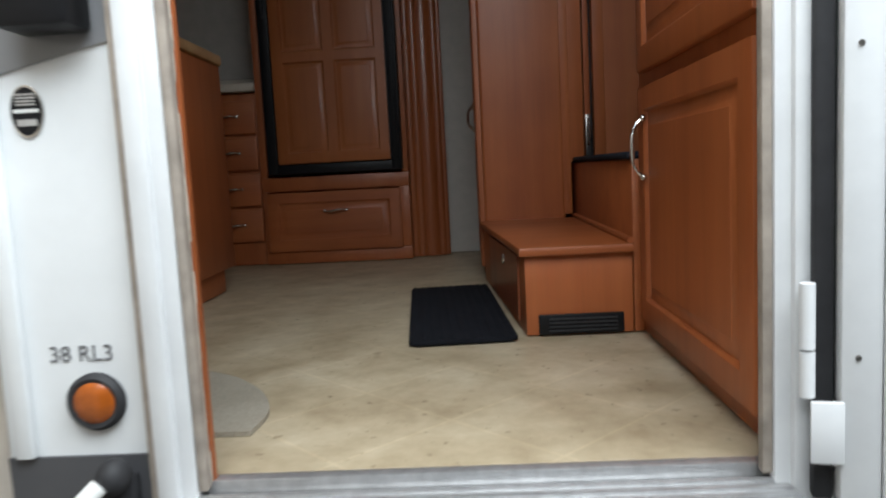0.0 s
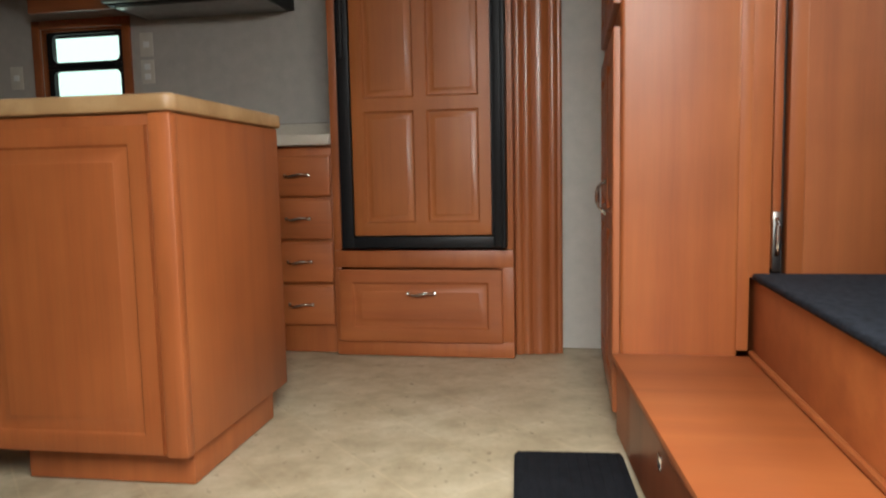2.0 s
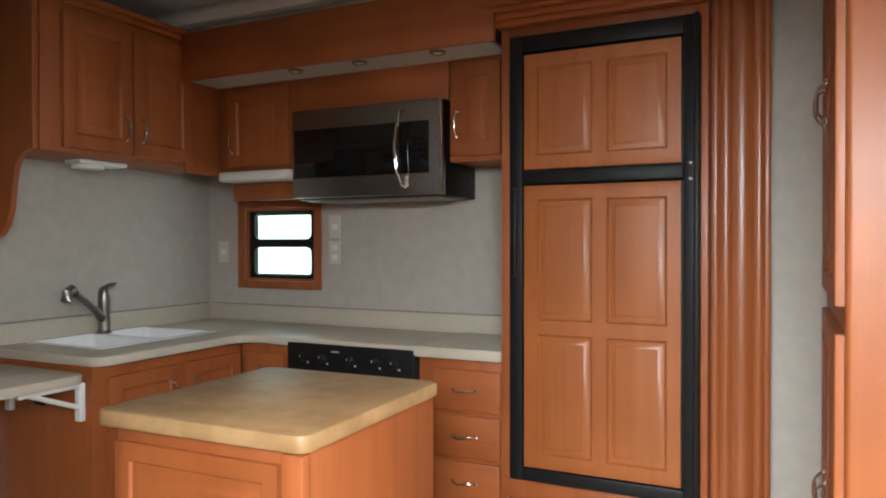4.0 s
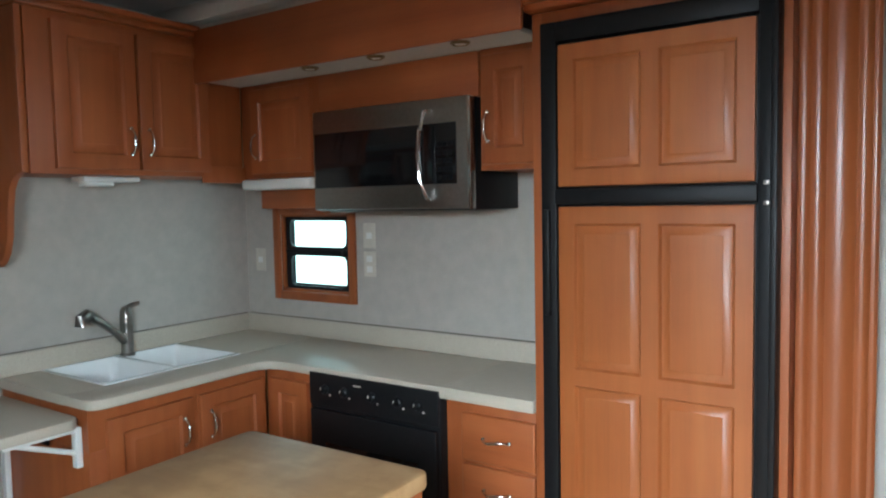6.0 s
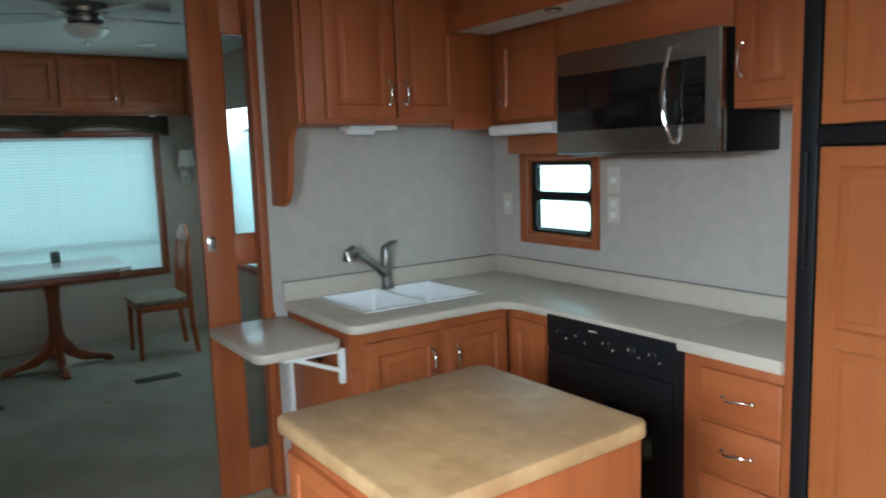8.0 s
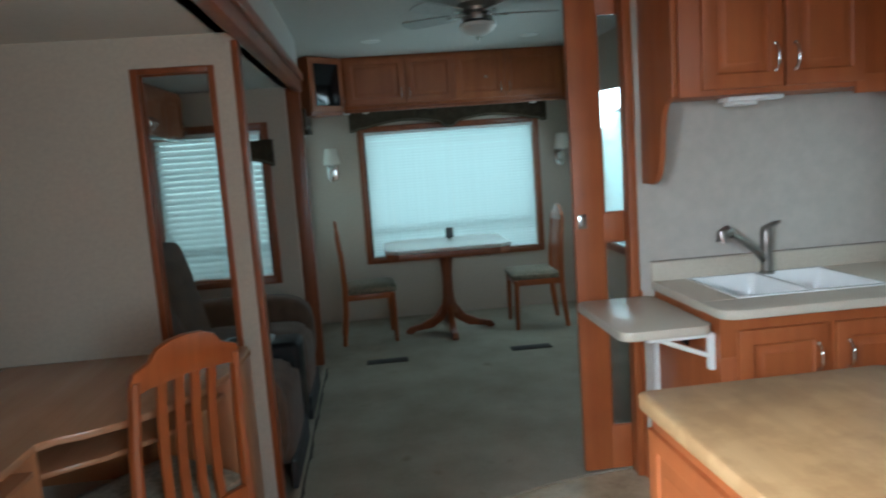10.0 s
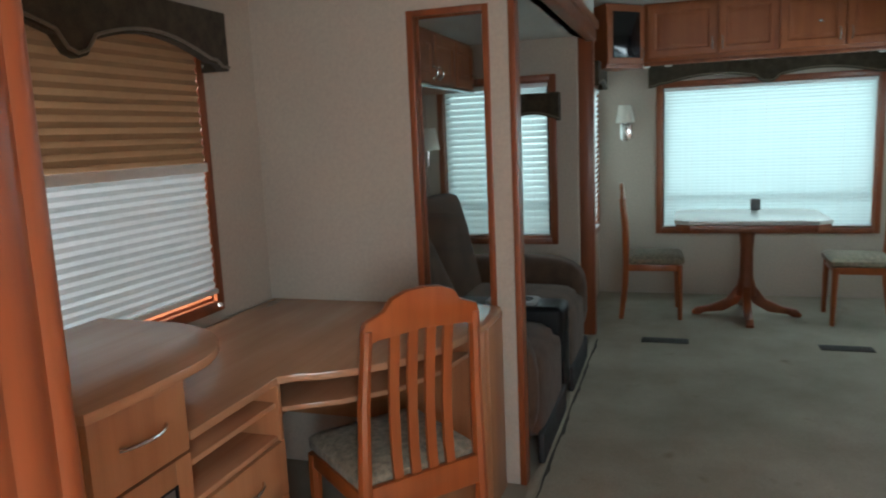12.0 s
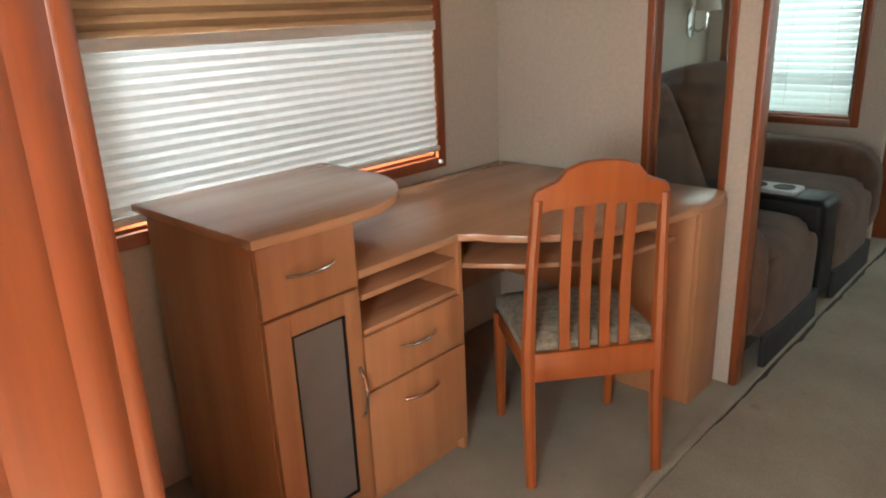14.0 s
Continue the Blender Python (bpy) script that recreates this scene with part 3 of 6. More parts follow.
def open_entry_door():
    """The door swung right back against the outer wall."""
    root = thing("entry_door", pose(1.463, 1.728, 0, 0, 0, -12), "white entry door swung fully open", "door")
    part("frame", block((0.0, -0.03, -0.03), (0.05, 0.012, 1.88), 0.006), WHITE, root)
    leaf = bmesh.new()
    box(leaf, (0.05, -0.034, -0.03), (0.10, 0.012, 1.88), 0.004)
    box(leaf, (0.66, -0.034, -0.03), (0.72, 0.012, 1.88), 0.004)
    box(leaf, (0.10, -0.034, 1.80), (0.66, 0.012, 1.88), 0.004)
    box(leaf, (0.10, -0.034, -0.03), (0.66, 0.012, 0.05), 0.004)
    part("stile", leaf, WHITE, root)
    part("panel", block((0.10, -0.012, 0.05), (0.66, 0.0, 1.80)), plain("grey_screen", (0.30, 0.31, 0.31), 0.6), root, "grey screen mesh panel")
    part("gasket", block((-0.028, -0.012, -0.03), (-0.002, 0.012, 1.86), 0.006), RUBBER, root, "black rubber edge seal")
    for z in (0.03, 1.5):
        hinge = bmesh.new()
        for a, b in ((0.085, 0.145), (0.149, 0.235)):
            tube(hinge, [(-0.037, -0.02, z + a), (-0.037, -0.02, z + b)], 0.010, 12)
        part("hinge", hinge, WHITE, root)
        part("hinge_leaf", block((-0.036, -0.037, z), (0.004, -0.0305, z + 0.083), 0.002), WHITE, root)
    tab = block((0.07, -0.042, 0.50), (0.16, -0.035, 0.535), 0.003)
    part("latch_tab", tab, WHITE, root)
    for x, z in ((0.02, 0.56), (0.02, 0.17), (0.085, 0.518)):
        part("screw", lathe(bmesh.new(), [(0.004, 0), (0.003, 0.002)], seg=10), STEEL, root).matrix_local = pose(x, -0.042 if x > 0.05 else -0.031, z, 90)
    return root


open_entry_door()


def marker_lamp():
    root = thing("marker_lamp", pose(0.448, DOOR_Y, 0.130, 90), "round amber marker lamp in a black rubber ring", "lamp")
    part("bezel", lathe(bmesh.new(), [(0.042, 0), (0.042, 0.008), (0.036, 0.014), (0.030, 0.012), (0.030, 0.002)], seg=32), RUBBER, root)
    part("lens", lathe(bmesh.new(), [(0.031, 0.002), (0.030, 0.012), (0.022, 0.018), (0.010, 0.020), (0.001, 0.0205)], seg=32), AMBER, root, "faceted amber lens")


marker_lamp()


def badge():
    root = thing("oval_badge", pose(0.393, DOOR_Y, 0.543, 90), "oval black and silver maker's badge", "badge")
    rim = lathe(bmesh.new(), [(0.029, 0), (0.029, 0.003), (0.026, 0.004)], seg=32)
    part("rim", rim, CHROME, root).scale = (0.82, 1.25, 1)
    part("face", lathe(bmesh.new(), [(0.0262, 0.001), (0.0262, 0.0045)], seg=32), BLACK, root).scale = (0.82, 1.25, 1)
    for k in range(4):
        part("bar", block((-0.014, 0.008 + k * 0.0045, 0.0046), (0.014, 0.0105 + k * 0.0045, 0.0052)), ALUMINIUM, root)
    part("bar", block((-0.018, -0.002, 0.0046), (0.018, 0.003, 0.0053)), PLASTIC, root, "white band")
    part("bar", block((-0.014, -0.020, 0.0046), (0.014, -0.011, 0.0052)), ALUMINIUM, root)


badge()


def writing(name, text, size, m, mat, parent=None, label=""):
    c = bpy.data.curves.new(name, "FONT")
    c.body, c.size, c.extrude, c.align_x, c.align_y = text, size, 0.0006, "CENTER", "CENTER"
    tmp = new(name, c)
    data = bpy.data.meshes.new_from_object(tmp.evaluated_get(bpy.context.evaluated_depsgraph_get()))
    bpy.data.objects.remove(tmp)
    data.materials.clear()
    data.materials.append(mat)
    ob = new(name, data)
    ob.parent = parent
    ob.matrix_local = m
    return tagged(ob, label, "" if parent else "lettering")


writing("model_lettering", "38 RL3", 0.033, pose(0.431, DOOR_Y - 0.001, 0.199, 90), INK, None, "grey model lettering reading 38 RL3 on white siding")


def grab_rail():
    root = thing("grab_rail", pose(0.482, DOOR_Y - 0.012, -0.002), "white folding grab rail with a black pivot", "grab rail")
    pivot = bmesh.new()
    bmesh.ops.create_uvsphere(pivot, u_segments=16, v_segments=10, radius=0.026, matrix=Matrix.Translation((0, -0.03, 0.035)) @ Matrix.Diagonal((0.9, 1, 1, 1)))
    box(pivot, (-0.03, -0.02, -0.06), (0.02, 0.01, 0.03), 0.008)
    part("pivot", pivot, RUBBER, root)
    part("bar", tube(bmesh.new(), [(-0.012, -0.05, 0.03), (-0.05, -0.10, -0.01), (-0.16, -0.12, -0.09), (-0.26, -0.12, -0.17)], 0.0135, 14), PLASTIC, root, "white tubular bar")


grab_rail()
tagged(part("porch_box", block((0.400, DOOR_Y - 0.07, 0.640), (0.500, DOOR_Y - 0.003, 0.78), 0.012), BLACK), "black plastic box on the grey outer wall", "box")


# ---- windows, blinds, shades ----
def window(name, axis, at, u0, z0, u1, z1, side, label, reveal=0.07, rim=0.045, mat=None, face=0.018):
    """A window in a wall's hole: wood casing on the room side, dark sash, pane. side: +1 if the room lies at larger axis values."""
    def pt(u, w, z):
        return (w, u, z) if axis == 0 else (u, w, z)

    def bx(bm, ua, ub, wa, wb, za, zb, bev=0.0):
        p, q = pt(ua, min(wa, wb), za), pt(ub, max(wa, wb), zb)
        return box(bm, p, q, bev)

    root = thing(name, pose(*pt((u0 + u1) / 2, at, z0)), label, "window")
    root["kind"] = "structure"
    inv = root.matrix_world.inverted()
    mat = mat or CHERRY_DEEP
    w0, w1 = at, at + side * face
    for nm, a, b, c, d in (("window_frame", u0 - rim, u0, z0 - rim, z1 + rim), ("window_frame", u1, u1 + rim, z0 - rim, z1 + rim), ("window_frame", u0, u1, z1, z1 + rim), ("window_sill", u0, u1, z0 - rim, z0)):
        ob = part(nm, bx(bmesh.new(), a, b, w0, w1, c, d, 0.005), mat, root)
        ob.matrix_parent_inverse = inv
    for a, b, c, d in ((u0, u0 + 0.012, z0, z1), (u1 - 0.012, u1, z0, z1), (u0, u1, z0, z0 + 0.012), (u0, u1, z1 - 0.012, z1)):
        ob = part("reveal", bx(bmesh.new(), a, b, at - side * 0.001, at - side * reveal, c, d), mat, root)
        ob.matrix_parent_inverse = inv
    sash = bmesh.new()
    ws, we = at - side * (reveal - 0.02), at - side * (reveal - 0.005)
    for a, b, c, d in ((u0 + 0.012, u0 + 0.034, z0 + 0.012, z1 - 0.012), (u1 - 0.034, u1 - 0.012, z0 + 0.012, z1 - 0.012), (u0 + 0.034, u1 - 0.034, z0 + 0.012, z0 + 0.034), (u0 + 0.034, u1 - 0.034, z1 - 0.034, z1 - 0.012)):
        bx(sash, a, b, ws, we, c, d, 0.003)
    ob = part("sash", sash, BLACK, root, "black metal sash")
    ob.matrix_parent_inverse = inv
    pane = part("pane", bx(bmesh.new(), u0 + 0.03, u1 - 0.03, at - side * (reveal - 0.010), at - side * (reveal - 0.014), z0 + 0.03, z1 - 0.03), GLASS, root)
    pane.matrix_parent_inverse, pane.visible_shadow = inv, False
    return root


def slat_blind(axis, at, u0, u1, z0, z1, tilt, label, pitch=0.022, width=0.025):
    """Horizontal blind: head rail, one slat after another, bottom rail, ladder cords."""
    turn = 0 if axis == 1 else 90
    origin = (at, (u0 + u1) / 2, z0) if axis == 0 else ((u0 + u1) / 2, at, z0)
    root = thing("window_blind", pose(*origin, 0, 0, turn), label, "blind")
    w, h = u1 - u0, z1 - z0
    part("head_rail", block((-w / 2, -0.016, h - 0.028), (w / 2, 0.016, h), 0.003), WHITE, root)
    part("bottom_rail", block((-w / 2, -0.012, 0), (w / 2, 0.012, 0.014), 0.004), WHITE, root)
    bm = bmesh.new()
    rows = []
    for k in range(5):
        s = k / 4 * 2 - 1
        y, z = s * width / 2, 0.0022 * (1 - s * s)
        c, d = math.cos(radians(tilt)), math.sin(radians(tilt))
        rows.append([bm.verts.new((x, y * c - z * d, y * d + z * c)) for x in (-w / 2 + 0.003, w / 2 - 0.003)])
    for p, q in zip(rows, rows[1:]):
        bm.faces.new((p[0], p[1], q[1], q[0]))
    data = bpy.data.meshes.new("slat")
    bm.to_mesh(data)
    bm.free()
    data.materials.append(SLAT)
    data.polygons.foreach_set("use_smooth", [True] * len(data.polygons))
    reach = h - 0.056 - 0.3 * width
    n = round(reach / pitch)
    for k in range(n + 1):
        s = new("slat", data)
        s.parent = root
        s.location = (0, 0, 0.024 + reach * k / n)
        s.rotation_euler = (radians(random.uniform(-2, 2)), 0, 0)
    for x in (-w * 0.36, 0, w * 0.36):
        part("cord", block((x - 0.0012, -0.013, 0.01), (x + 0.0012, -0.0115, h - 0.03)), PLASTIC, root)
    return root


def pleated(root, x0, x1, z0, z1, mat, name, label, pitch=0.024, deep=0.016):
    """Folded fabric between two heights; local, outward is +y."""
    bm = bmesh.new()
    n = int((z1 - z0) / pitch) * 2
    rows = []
    for k in range(n + 1):
        y = deep * (k % 2) + random.uniform(-0.002, 0.002)
        rows.append([bm.verts.new((x0 + (x1 - x0) * i / 12, y + random.uniform(-0.0012, 0.0012), z0 + (z1 - z0) * k / n)) for i in range(13)])
    for p, q in zip(rows, rows[1:]):
        for i in range(12):
            bm.faces.new((p[i], p[i + 1], q[i + 1], q[i]))
    return part(name, bm, mat, root, label, smooth=0)


def scalloped_valance(m, w, h, label, deep=0.11):
    """A padded box valance with a wavy lower edge and piping. Local: x along, room side is -y, z up; top at z = 0."""
    root = thing("window_valance", m, label, "valance")
    xs = [(-w / 2 + w * k / 40) for k in range(41)]

    def drop(x):
        s = abs(x) / (w / 2)
        if w < 0.75:
            return -h * (0.90 - 0.22 * math.cos(s * math.pi / 2))
        return -h * (0.86 - 0.30 * math.sin(min(1, s / 0.86) * math.pi) ** 1.0 + (0.10 if s > 0.9 else 0)) + (-0.16 * h if s < 0.06 else 0)

    outline = [(x, drop(x)) for x in xs] + [(w / 2, 0), (-w / 2, 0)]
    part("front", prism(bmesh.new(), outline, -deep, -deep + 0.03, "y"), VALANCE, root, "olive brocade padded front")
    part("piping", tube(bmesh.new(), [(x, -deep - 0.002, drop(x) + 0.014) for x in xs], 0.006, 6), PIPING, root)
    for s in (-1, 1):
        a, b = sorted((s * w / 2, s * (w / 2 - 0.03)))
        part("return", block((a, -deep + 0.031, drop(w / 2)), (b, -0.002, 0), 0.004), VALANCE, root)
    part("top_board", block((-w / 2, -deep + 0.031, -0.02), (w / 2, -0.002, 0)), VALANCE, root)
    return root


window("window_rear", 0, REAR, 2.365, 0.585, 3.995, 1.785, 1, "wide rear window with dark cherry casing")
slat_blind(0, REAR + 0.012, 2.385, 3.975, 0.60, 1.775, 62, "white horizontal blind lowered over the rear window", 0.027, 0.031)
rail = part("meeting_rail", block((-0.80, -0.01, 0), (0.80, 0.01, 0.03), 0.003), BLACK, bpy.data.objects["window_rear"], "black meeting rail")
rail.matrix_local = pose(-0.045, 0, 0.25, 0, 0, 90)
scalloped_valance(pose(REAR, 3.18, 1.965, 0, 0, 90), 1.84, 0.19, "olive-brown padded valance above the rear window")
window("window_desk", 1, 0.765, -1.60, 0.86, -0.22, 1.88, 1, "wide desk window with dark cherry casing", reveal=0.06)
window("window_slide_end", 0, -4.25, 0.90, 0.72, 1.665, 1.80, 1, "sofa window with dark cherry casing", reveal=0.065)
slat_blind(0, -4.235, 0.915, 1.65, 0.74, 1.79, 62, "white horizontal blind over the sofa window", 0.042, 0.045)
rail = part("meeting_rail", block((-0.37, -0.01, 0), (0.37, 0.01, 0.03), 0.003), BLACK, bpy.data.objects["window_slide_end"], "black meeting rail")
rail.matrix_local = pose(-0.045, 0, 0.20, 0, 0, 90)
scalloped_valance(pose(-4.25, 1.55, 1.72, 0, 0, 90), 0.38, 0.21, "olive-brown padded valance above the sofa window", 0.09)
window("window_living_side", 1, 1.83, -5.62, 0.62, -5.06, 1.80, 1, "narrow side window with dark cherry casing", reveal=0.055)
slat_blind(1, 1.842, -5.61, -5.07, 0.63, 1.79, 62, "white horizontal blind over the side window", 0.042, 0.045)
scalloped_valance(pose(-5.34, 1.83, 1.98, 0, 0, 180), 0.70, 0.21, "olive-brown padded valance above the side window", 0.09)
window("window_living_far", 1, 4.42, -5.0, 0.66, -3.9, 1.80, -1, "living room side window with dark cherry casing")
slat_blind(1, 4.408, -4.985, -3.915, 0.68, 1.79, -62, "white horizontal blind over the living room side window")


def desk_shades():
    root = thing("day_night_shade", pose(-0.91, 0.772, 0.0), "day and night pleated shade, tan above and white below", "shade")
    x0, x1 = -0.689, 0.689
    pleated(root, x0, x1, 1.40, 1.86, PLEAT_TAN, "night_pleats", "tan pleated fabric", 0.036, 0.014)
    pleated(root, x0, x1, 0.910, 1.365, PLEAT_WHITE, "day_pleats", "white translucent pleated fabric", 0.03, 0.0065)
    part("middle_rail", block((x0, 0.0, 1.365), (x1, 0.024, 1.40), 0.005), PLASTIC, root)
    part("bottom_rail", block((x0, 0.0, 0.890), (x1, 0.022, 0.910), 0.004), PLASTIC, root)
    for x in (x0 + 0.005, x1 - 0.005):
        part("cord_anchor", lathe(bmesh.new(), [(0.009, 0), (0.009, 0.012), (0.004, 0.016)], seg=12), PLASTIC, root).matrix_local = pose(x, 0.02, 0.845, -90)
    return root


desk_shades()
scalloped_valance(pose(-0.93, 0.765, 1.95, 0, 0, 180), 1.46, 0.22, "olive-brown padded valance with tan piping over the desk window", 0.12)


# ---- slide-out trim, partition ----
def fluted_board(bm, w, h, t=0.02):
    """A moulded pilaster board: a broad, nearly flat middle with a cove and two beads at either edge. Local: x right, outward is -y, z up."""
    half = [(0.0, 0.0), (0.0, 0.5), (0.02, 0.62), (0.055, 0.69), (0.09, 0.65), (0.11, 0.55), (0.125, 0.60), (0.16, 0.77), (0.21, 0.86), (0.26, 0.83), (0.30, 0.72), (0.315, 0.68), (0.33, 0.72), (0.37, 0.77), (0.43, 0.80), (0.5, 0.81)]
    outline = [(u * w, -v * t) for u, v in half] + [((1 - u) * w, -v * t) for u, v in half[-2::-1]]
    return prism(bm, outline, 0, h)


def reeded_board(bm, w, h, t):
    """A moulded post: round reeds of several widths side by side. Local: x right, outward is -y, z up."""
    outline = [(0.0, 0.0)]
    for a, b, low, high in ((0.0, 0.16, 0.50, 0.68), (0.16, 0.36, 0.52, 0.76), (0.36, 0.72, 0.60, 0.98), (0.72, 0.90, 0.52, 0.76), (0.90, 1.0, 0.50, 0.60)):
        for k in range(9):
            u = k / 8
            outline.append(((a + (b - a) * (0.01 + 0.98 * u)) * w, -(low + (high - low) * math.sin(math.pi * u)) * t))
    return prism(bm, outline + [(w, 0.0)], 0, h)


def slide_pilaster(m, w, h, label):
    ob = tagged(part("slide_pilaster", fluted_board(bmesh.new(), w, h, 0.034), CHERRY_DEEP), label, "trim", kind="structure")
    ob.matrix_world = m
    return ob


structure("pilaster_core", block((0.222, 1.83, 0), (0.46, 1.888, TOP)), CHERRY_DEEP, "dark cherry slide-out post", "trim")
slide_pilaster(pose(0.458, 1.890, 0, 0, 0, 180), 0.262, TOP, "dark cherry reeded pilaster edging the slide-out")
slide_pilaster(pose(0.220, 1.888, 0, 0, 0, -90), 0.058, LOW, "dark cherry reeded pilaster edging the slide-out")
structure("slide_top_trim", block((-4.4, 1.90, LOW - 0.03), (0.25, 1.968, LOW + 0.05), 0.012), CHERRY_DEEP, "dark cherry trim along the slide-out head", "trim")
structure("slide_top_crown", block((-4.4, 1.95, LOW + 0.05), (0.30, 1.985, LOW + 0.11), 0.012), CHERRY_DEEP, "dark cherry crown above the slide-out", "trim")
structure("slide_rear_post", block((-4.42, 1.83, 0), (-4.32, 1.95, LOW + 0.05), 0.01), CHERRY_DEEP, "dark cherry post at the slide-out's rear edge", "trim")

PART_X = -2.02


def partition():
    bm = bmesh.new()
    x0, x1 = PART_X - 0.07, PART_X
    box(bm, (x0, 0.765, 0), (x1, 1.485, LOW))
    box(bm, (x0, 1.80, 0), (x1, 1.905, LOW))
    box(bm, (x0, 1.485, 0), (x1, 1.80, 0.70))
    box(bm, (x0, 1.485, 1.945), (x1, 1.80, LOW))
    wall = structure("wall_partition", bm, WALL, "beige papered partition with a tall glass pane", "wall")
    for x, s in ((x1, 1), (x0, -1)):
        for y0, y1, z0, z1 in ((1.475, 1.503, 0.69, 1.955), (1.785, 1.812, 0.69, 1.955), (1.503, 1.785, 0.69, 0.715), (1.503, 1.785, 1.93, 1.955)):
            a, b = sorted((x, x + s * 0.008))
            part("glass_trim", block((a, y0, z0), (b, y1, z1), 0.003), CHERRY_DEEP, wall)
    pane = part("pane", block((x0 + 0.03, 1.485, 0.70), (x0 + 0.036, 1.80, 1.945)), SMOKED, wall, "clear glass pane")
    pane.visible_shadow = False
    part("corner_trim", block((x0 - 0.006, 1.886, 0), (x1 + 0.006, 1.913, LOW - 0.03), 0.005), CHERRY_DEEP, wall, "dark cherry corner strip")
    for y0, y1, z0, z1 in ((1.4852, 1.4892, 0.70, 1.945), (1.7958, 1.7998, 0.70, 1.945), (1.4893, 1.7957, 0.7002, 0.704), (1.4893, 1.7957, 1.941, 1.9448)):
        for a, b in ((x0 + 0.0365, x1 - 0.0005), (x0 + 0.0005, x0 + 0.0295)):
            part("reveal", block((a, y0, z0), (b, y1, z1)), CHERRY_DEEP, wall)


partition()


# ---- kitchen ----
def cabinet_box(root, w, d, z0, z1, mat=None, name="body"):
    """Plain carcass, its face at y = 0."""
    return part(name, block((0, 0.002, z0), (w, d, z1), 0.002), mat or CHERRY, root)


def fridge_cabinet():
    root = thing("fridge_cabinet", pose(-0.045, 4.36, 0), "cherry cabinet built round a refrigerator, with a wide drawer", "cabinet")
    w = 0.735
    body = bmesh.new()
    box(body, (0, 0.03, 0), (w, 0.48, 0.42))
    box(body, (0, 0.03, 0.42), (0.03, 0.48, LOW))
    box(body, (w - 0.04, 0.03, 0.42), (w, 0.48, LOW))
    part("body", body, CHERRY, root)
    face = bmesh.new()
    box(face, (0, 0.0, 0.065), (0.028, 0.03, 0.365), 0.003)
    box(face, (w - 0.055, 0.0, 0.065), (w, 0.03, 0.365), 0.003)
    box(face, (0, 0.0, 0.365), (w, 0.03, 0.435), 0.003)
    box(face, (0, 0.0, 0.0), (w, 0.03, 0.064), 0.003)
    box(face, (0, 0.0, 0.436), (0.034, 0.03, 2.117), 0.003)
    box(face, (w - 0.03, 0.0, 0.436), (w, 0.03, 2.117), 0.003)
    box(face, (0.035, 0.0, 2.076), (w - 0.031, 0.03, 2.117), 0.003)
    part("face_frame", face, CHERRY, root)
    f = part("drawer", raised_front(0.67, 0.30, (1, 1), 0.018), CHERRY_X, root)
    f.location = (0.02, 0.0, 0.062)
    part("handle", bow_pull(0.11), CHROME, f, "satin nickel bow handle").location = (0.345, -0.018, 0.20)
    crown = bmesh.new()
    for o, z, tall in ((0.010, 2.118, 0.022), (0.022, 2.1405, 0.024), (0.040, 2.165, 0.020), (0.052, 2.1855, 0.030)):
        box(crown, (-o, -o - 0.03, z), (w, 0.03, z + tall), 0.006)
    part("crown", crown, CHERRY_X, root, "stepped cherry crown moulding")
    part("frieze", block((-0.004, -0.036, 2.216), (w, -0.022, TOP), 0.002), CHERRY_X, root)
    return root


fridge_cabinet()


def refrigerator():
    """Wood-panelled refrigerator in a black frame."""
    root = thing("refrigerator", pose(0.003, 4.352, 0.448), "refrigerator with cherry raised panels in a black frame", "refrigerator")
    w, h = 0.665, 1.625
    fr = bmesh.new()
    for lo, hi in (((0, -0.035, 0), (0.05, 0.02, h)), ((w - 0.05, -0.035, 0), (w, 0.02, h)), ((0.05, -0.033, 0), (w - 0.05, 0.02, 0.045)), ((0.05, -0.033, h - 0.06), (w - 0.05, 0.02, h)), ((0.05, -0.045, 1.085), (w - 0.05, 0.02, 1.13))):
        box(fr, lo, hi, 0.004)
    box(fr, (0.03, 0.02, 0.03), (w - 0.03, 0.45, h - 0.03))
    part("frame", fr, BLACK, root, "black plastic frame")
    for z in (1.076, 1.128):
        part("hinge", block((w - 0.036, -0.044, z), (w - 0.022, -0.034, z + 0.012), 0.003), STEEL, root)
    part("side_rail", block((w - 0.018, -0.052, 0.0), (w - 0.001, -0.036, h), 0.004), BLACK, root)
    part("door_grip", block((0.012, -0.05, 0.75), (0.032, -0.034, 1.07), 0.004), BLACK, root)
    for nm, z0, z1, rows in (("door", 0.05, 1.078, 2), ("freezer_door", 1.137, h - 0.066, 1)):
        d = part(nm, raised_front(w - 0.108, z1 - z0, (2, rows), 0.020, 0.050, 0.020), HONEY, root, "honey-cherry raised-panel door")
        d.location = (0.054, -0.012, z0)
        part("edge", block((-0.003, 0.0, -0.003), (w - 0.105, 0.02, z1 - z0 + 0.003)), BLACK, d)


refrigerator()

structure("fridge_pilaster_core", block((0.692, 4.486, 0), (0.872, 4.56, TOP)), CHERRY_DEEP, "dark cherry slide-out post", "trim")
tagged(part("slide_pilaster", reeded_board(bmesh.new(), 0.189, TOP, 0.026), CHERRY_GLOSS), "varnished cherry reeded pilaster beside the refrigerator", "trim", kind="structure").matrix_world = pose(0.69, 4.443, 0, 0, 0, 12)


def slab_front(w, h, t=0.02):
    bm = block((0, -t, 0), (w, 0, h), 0.010, 3)
    return bm


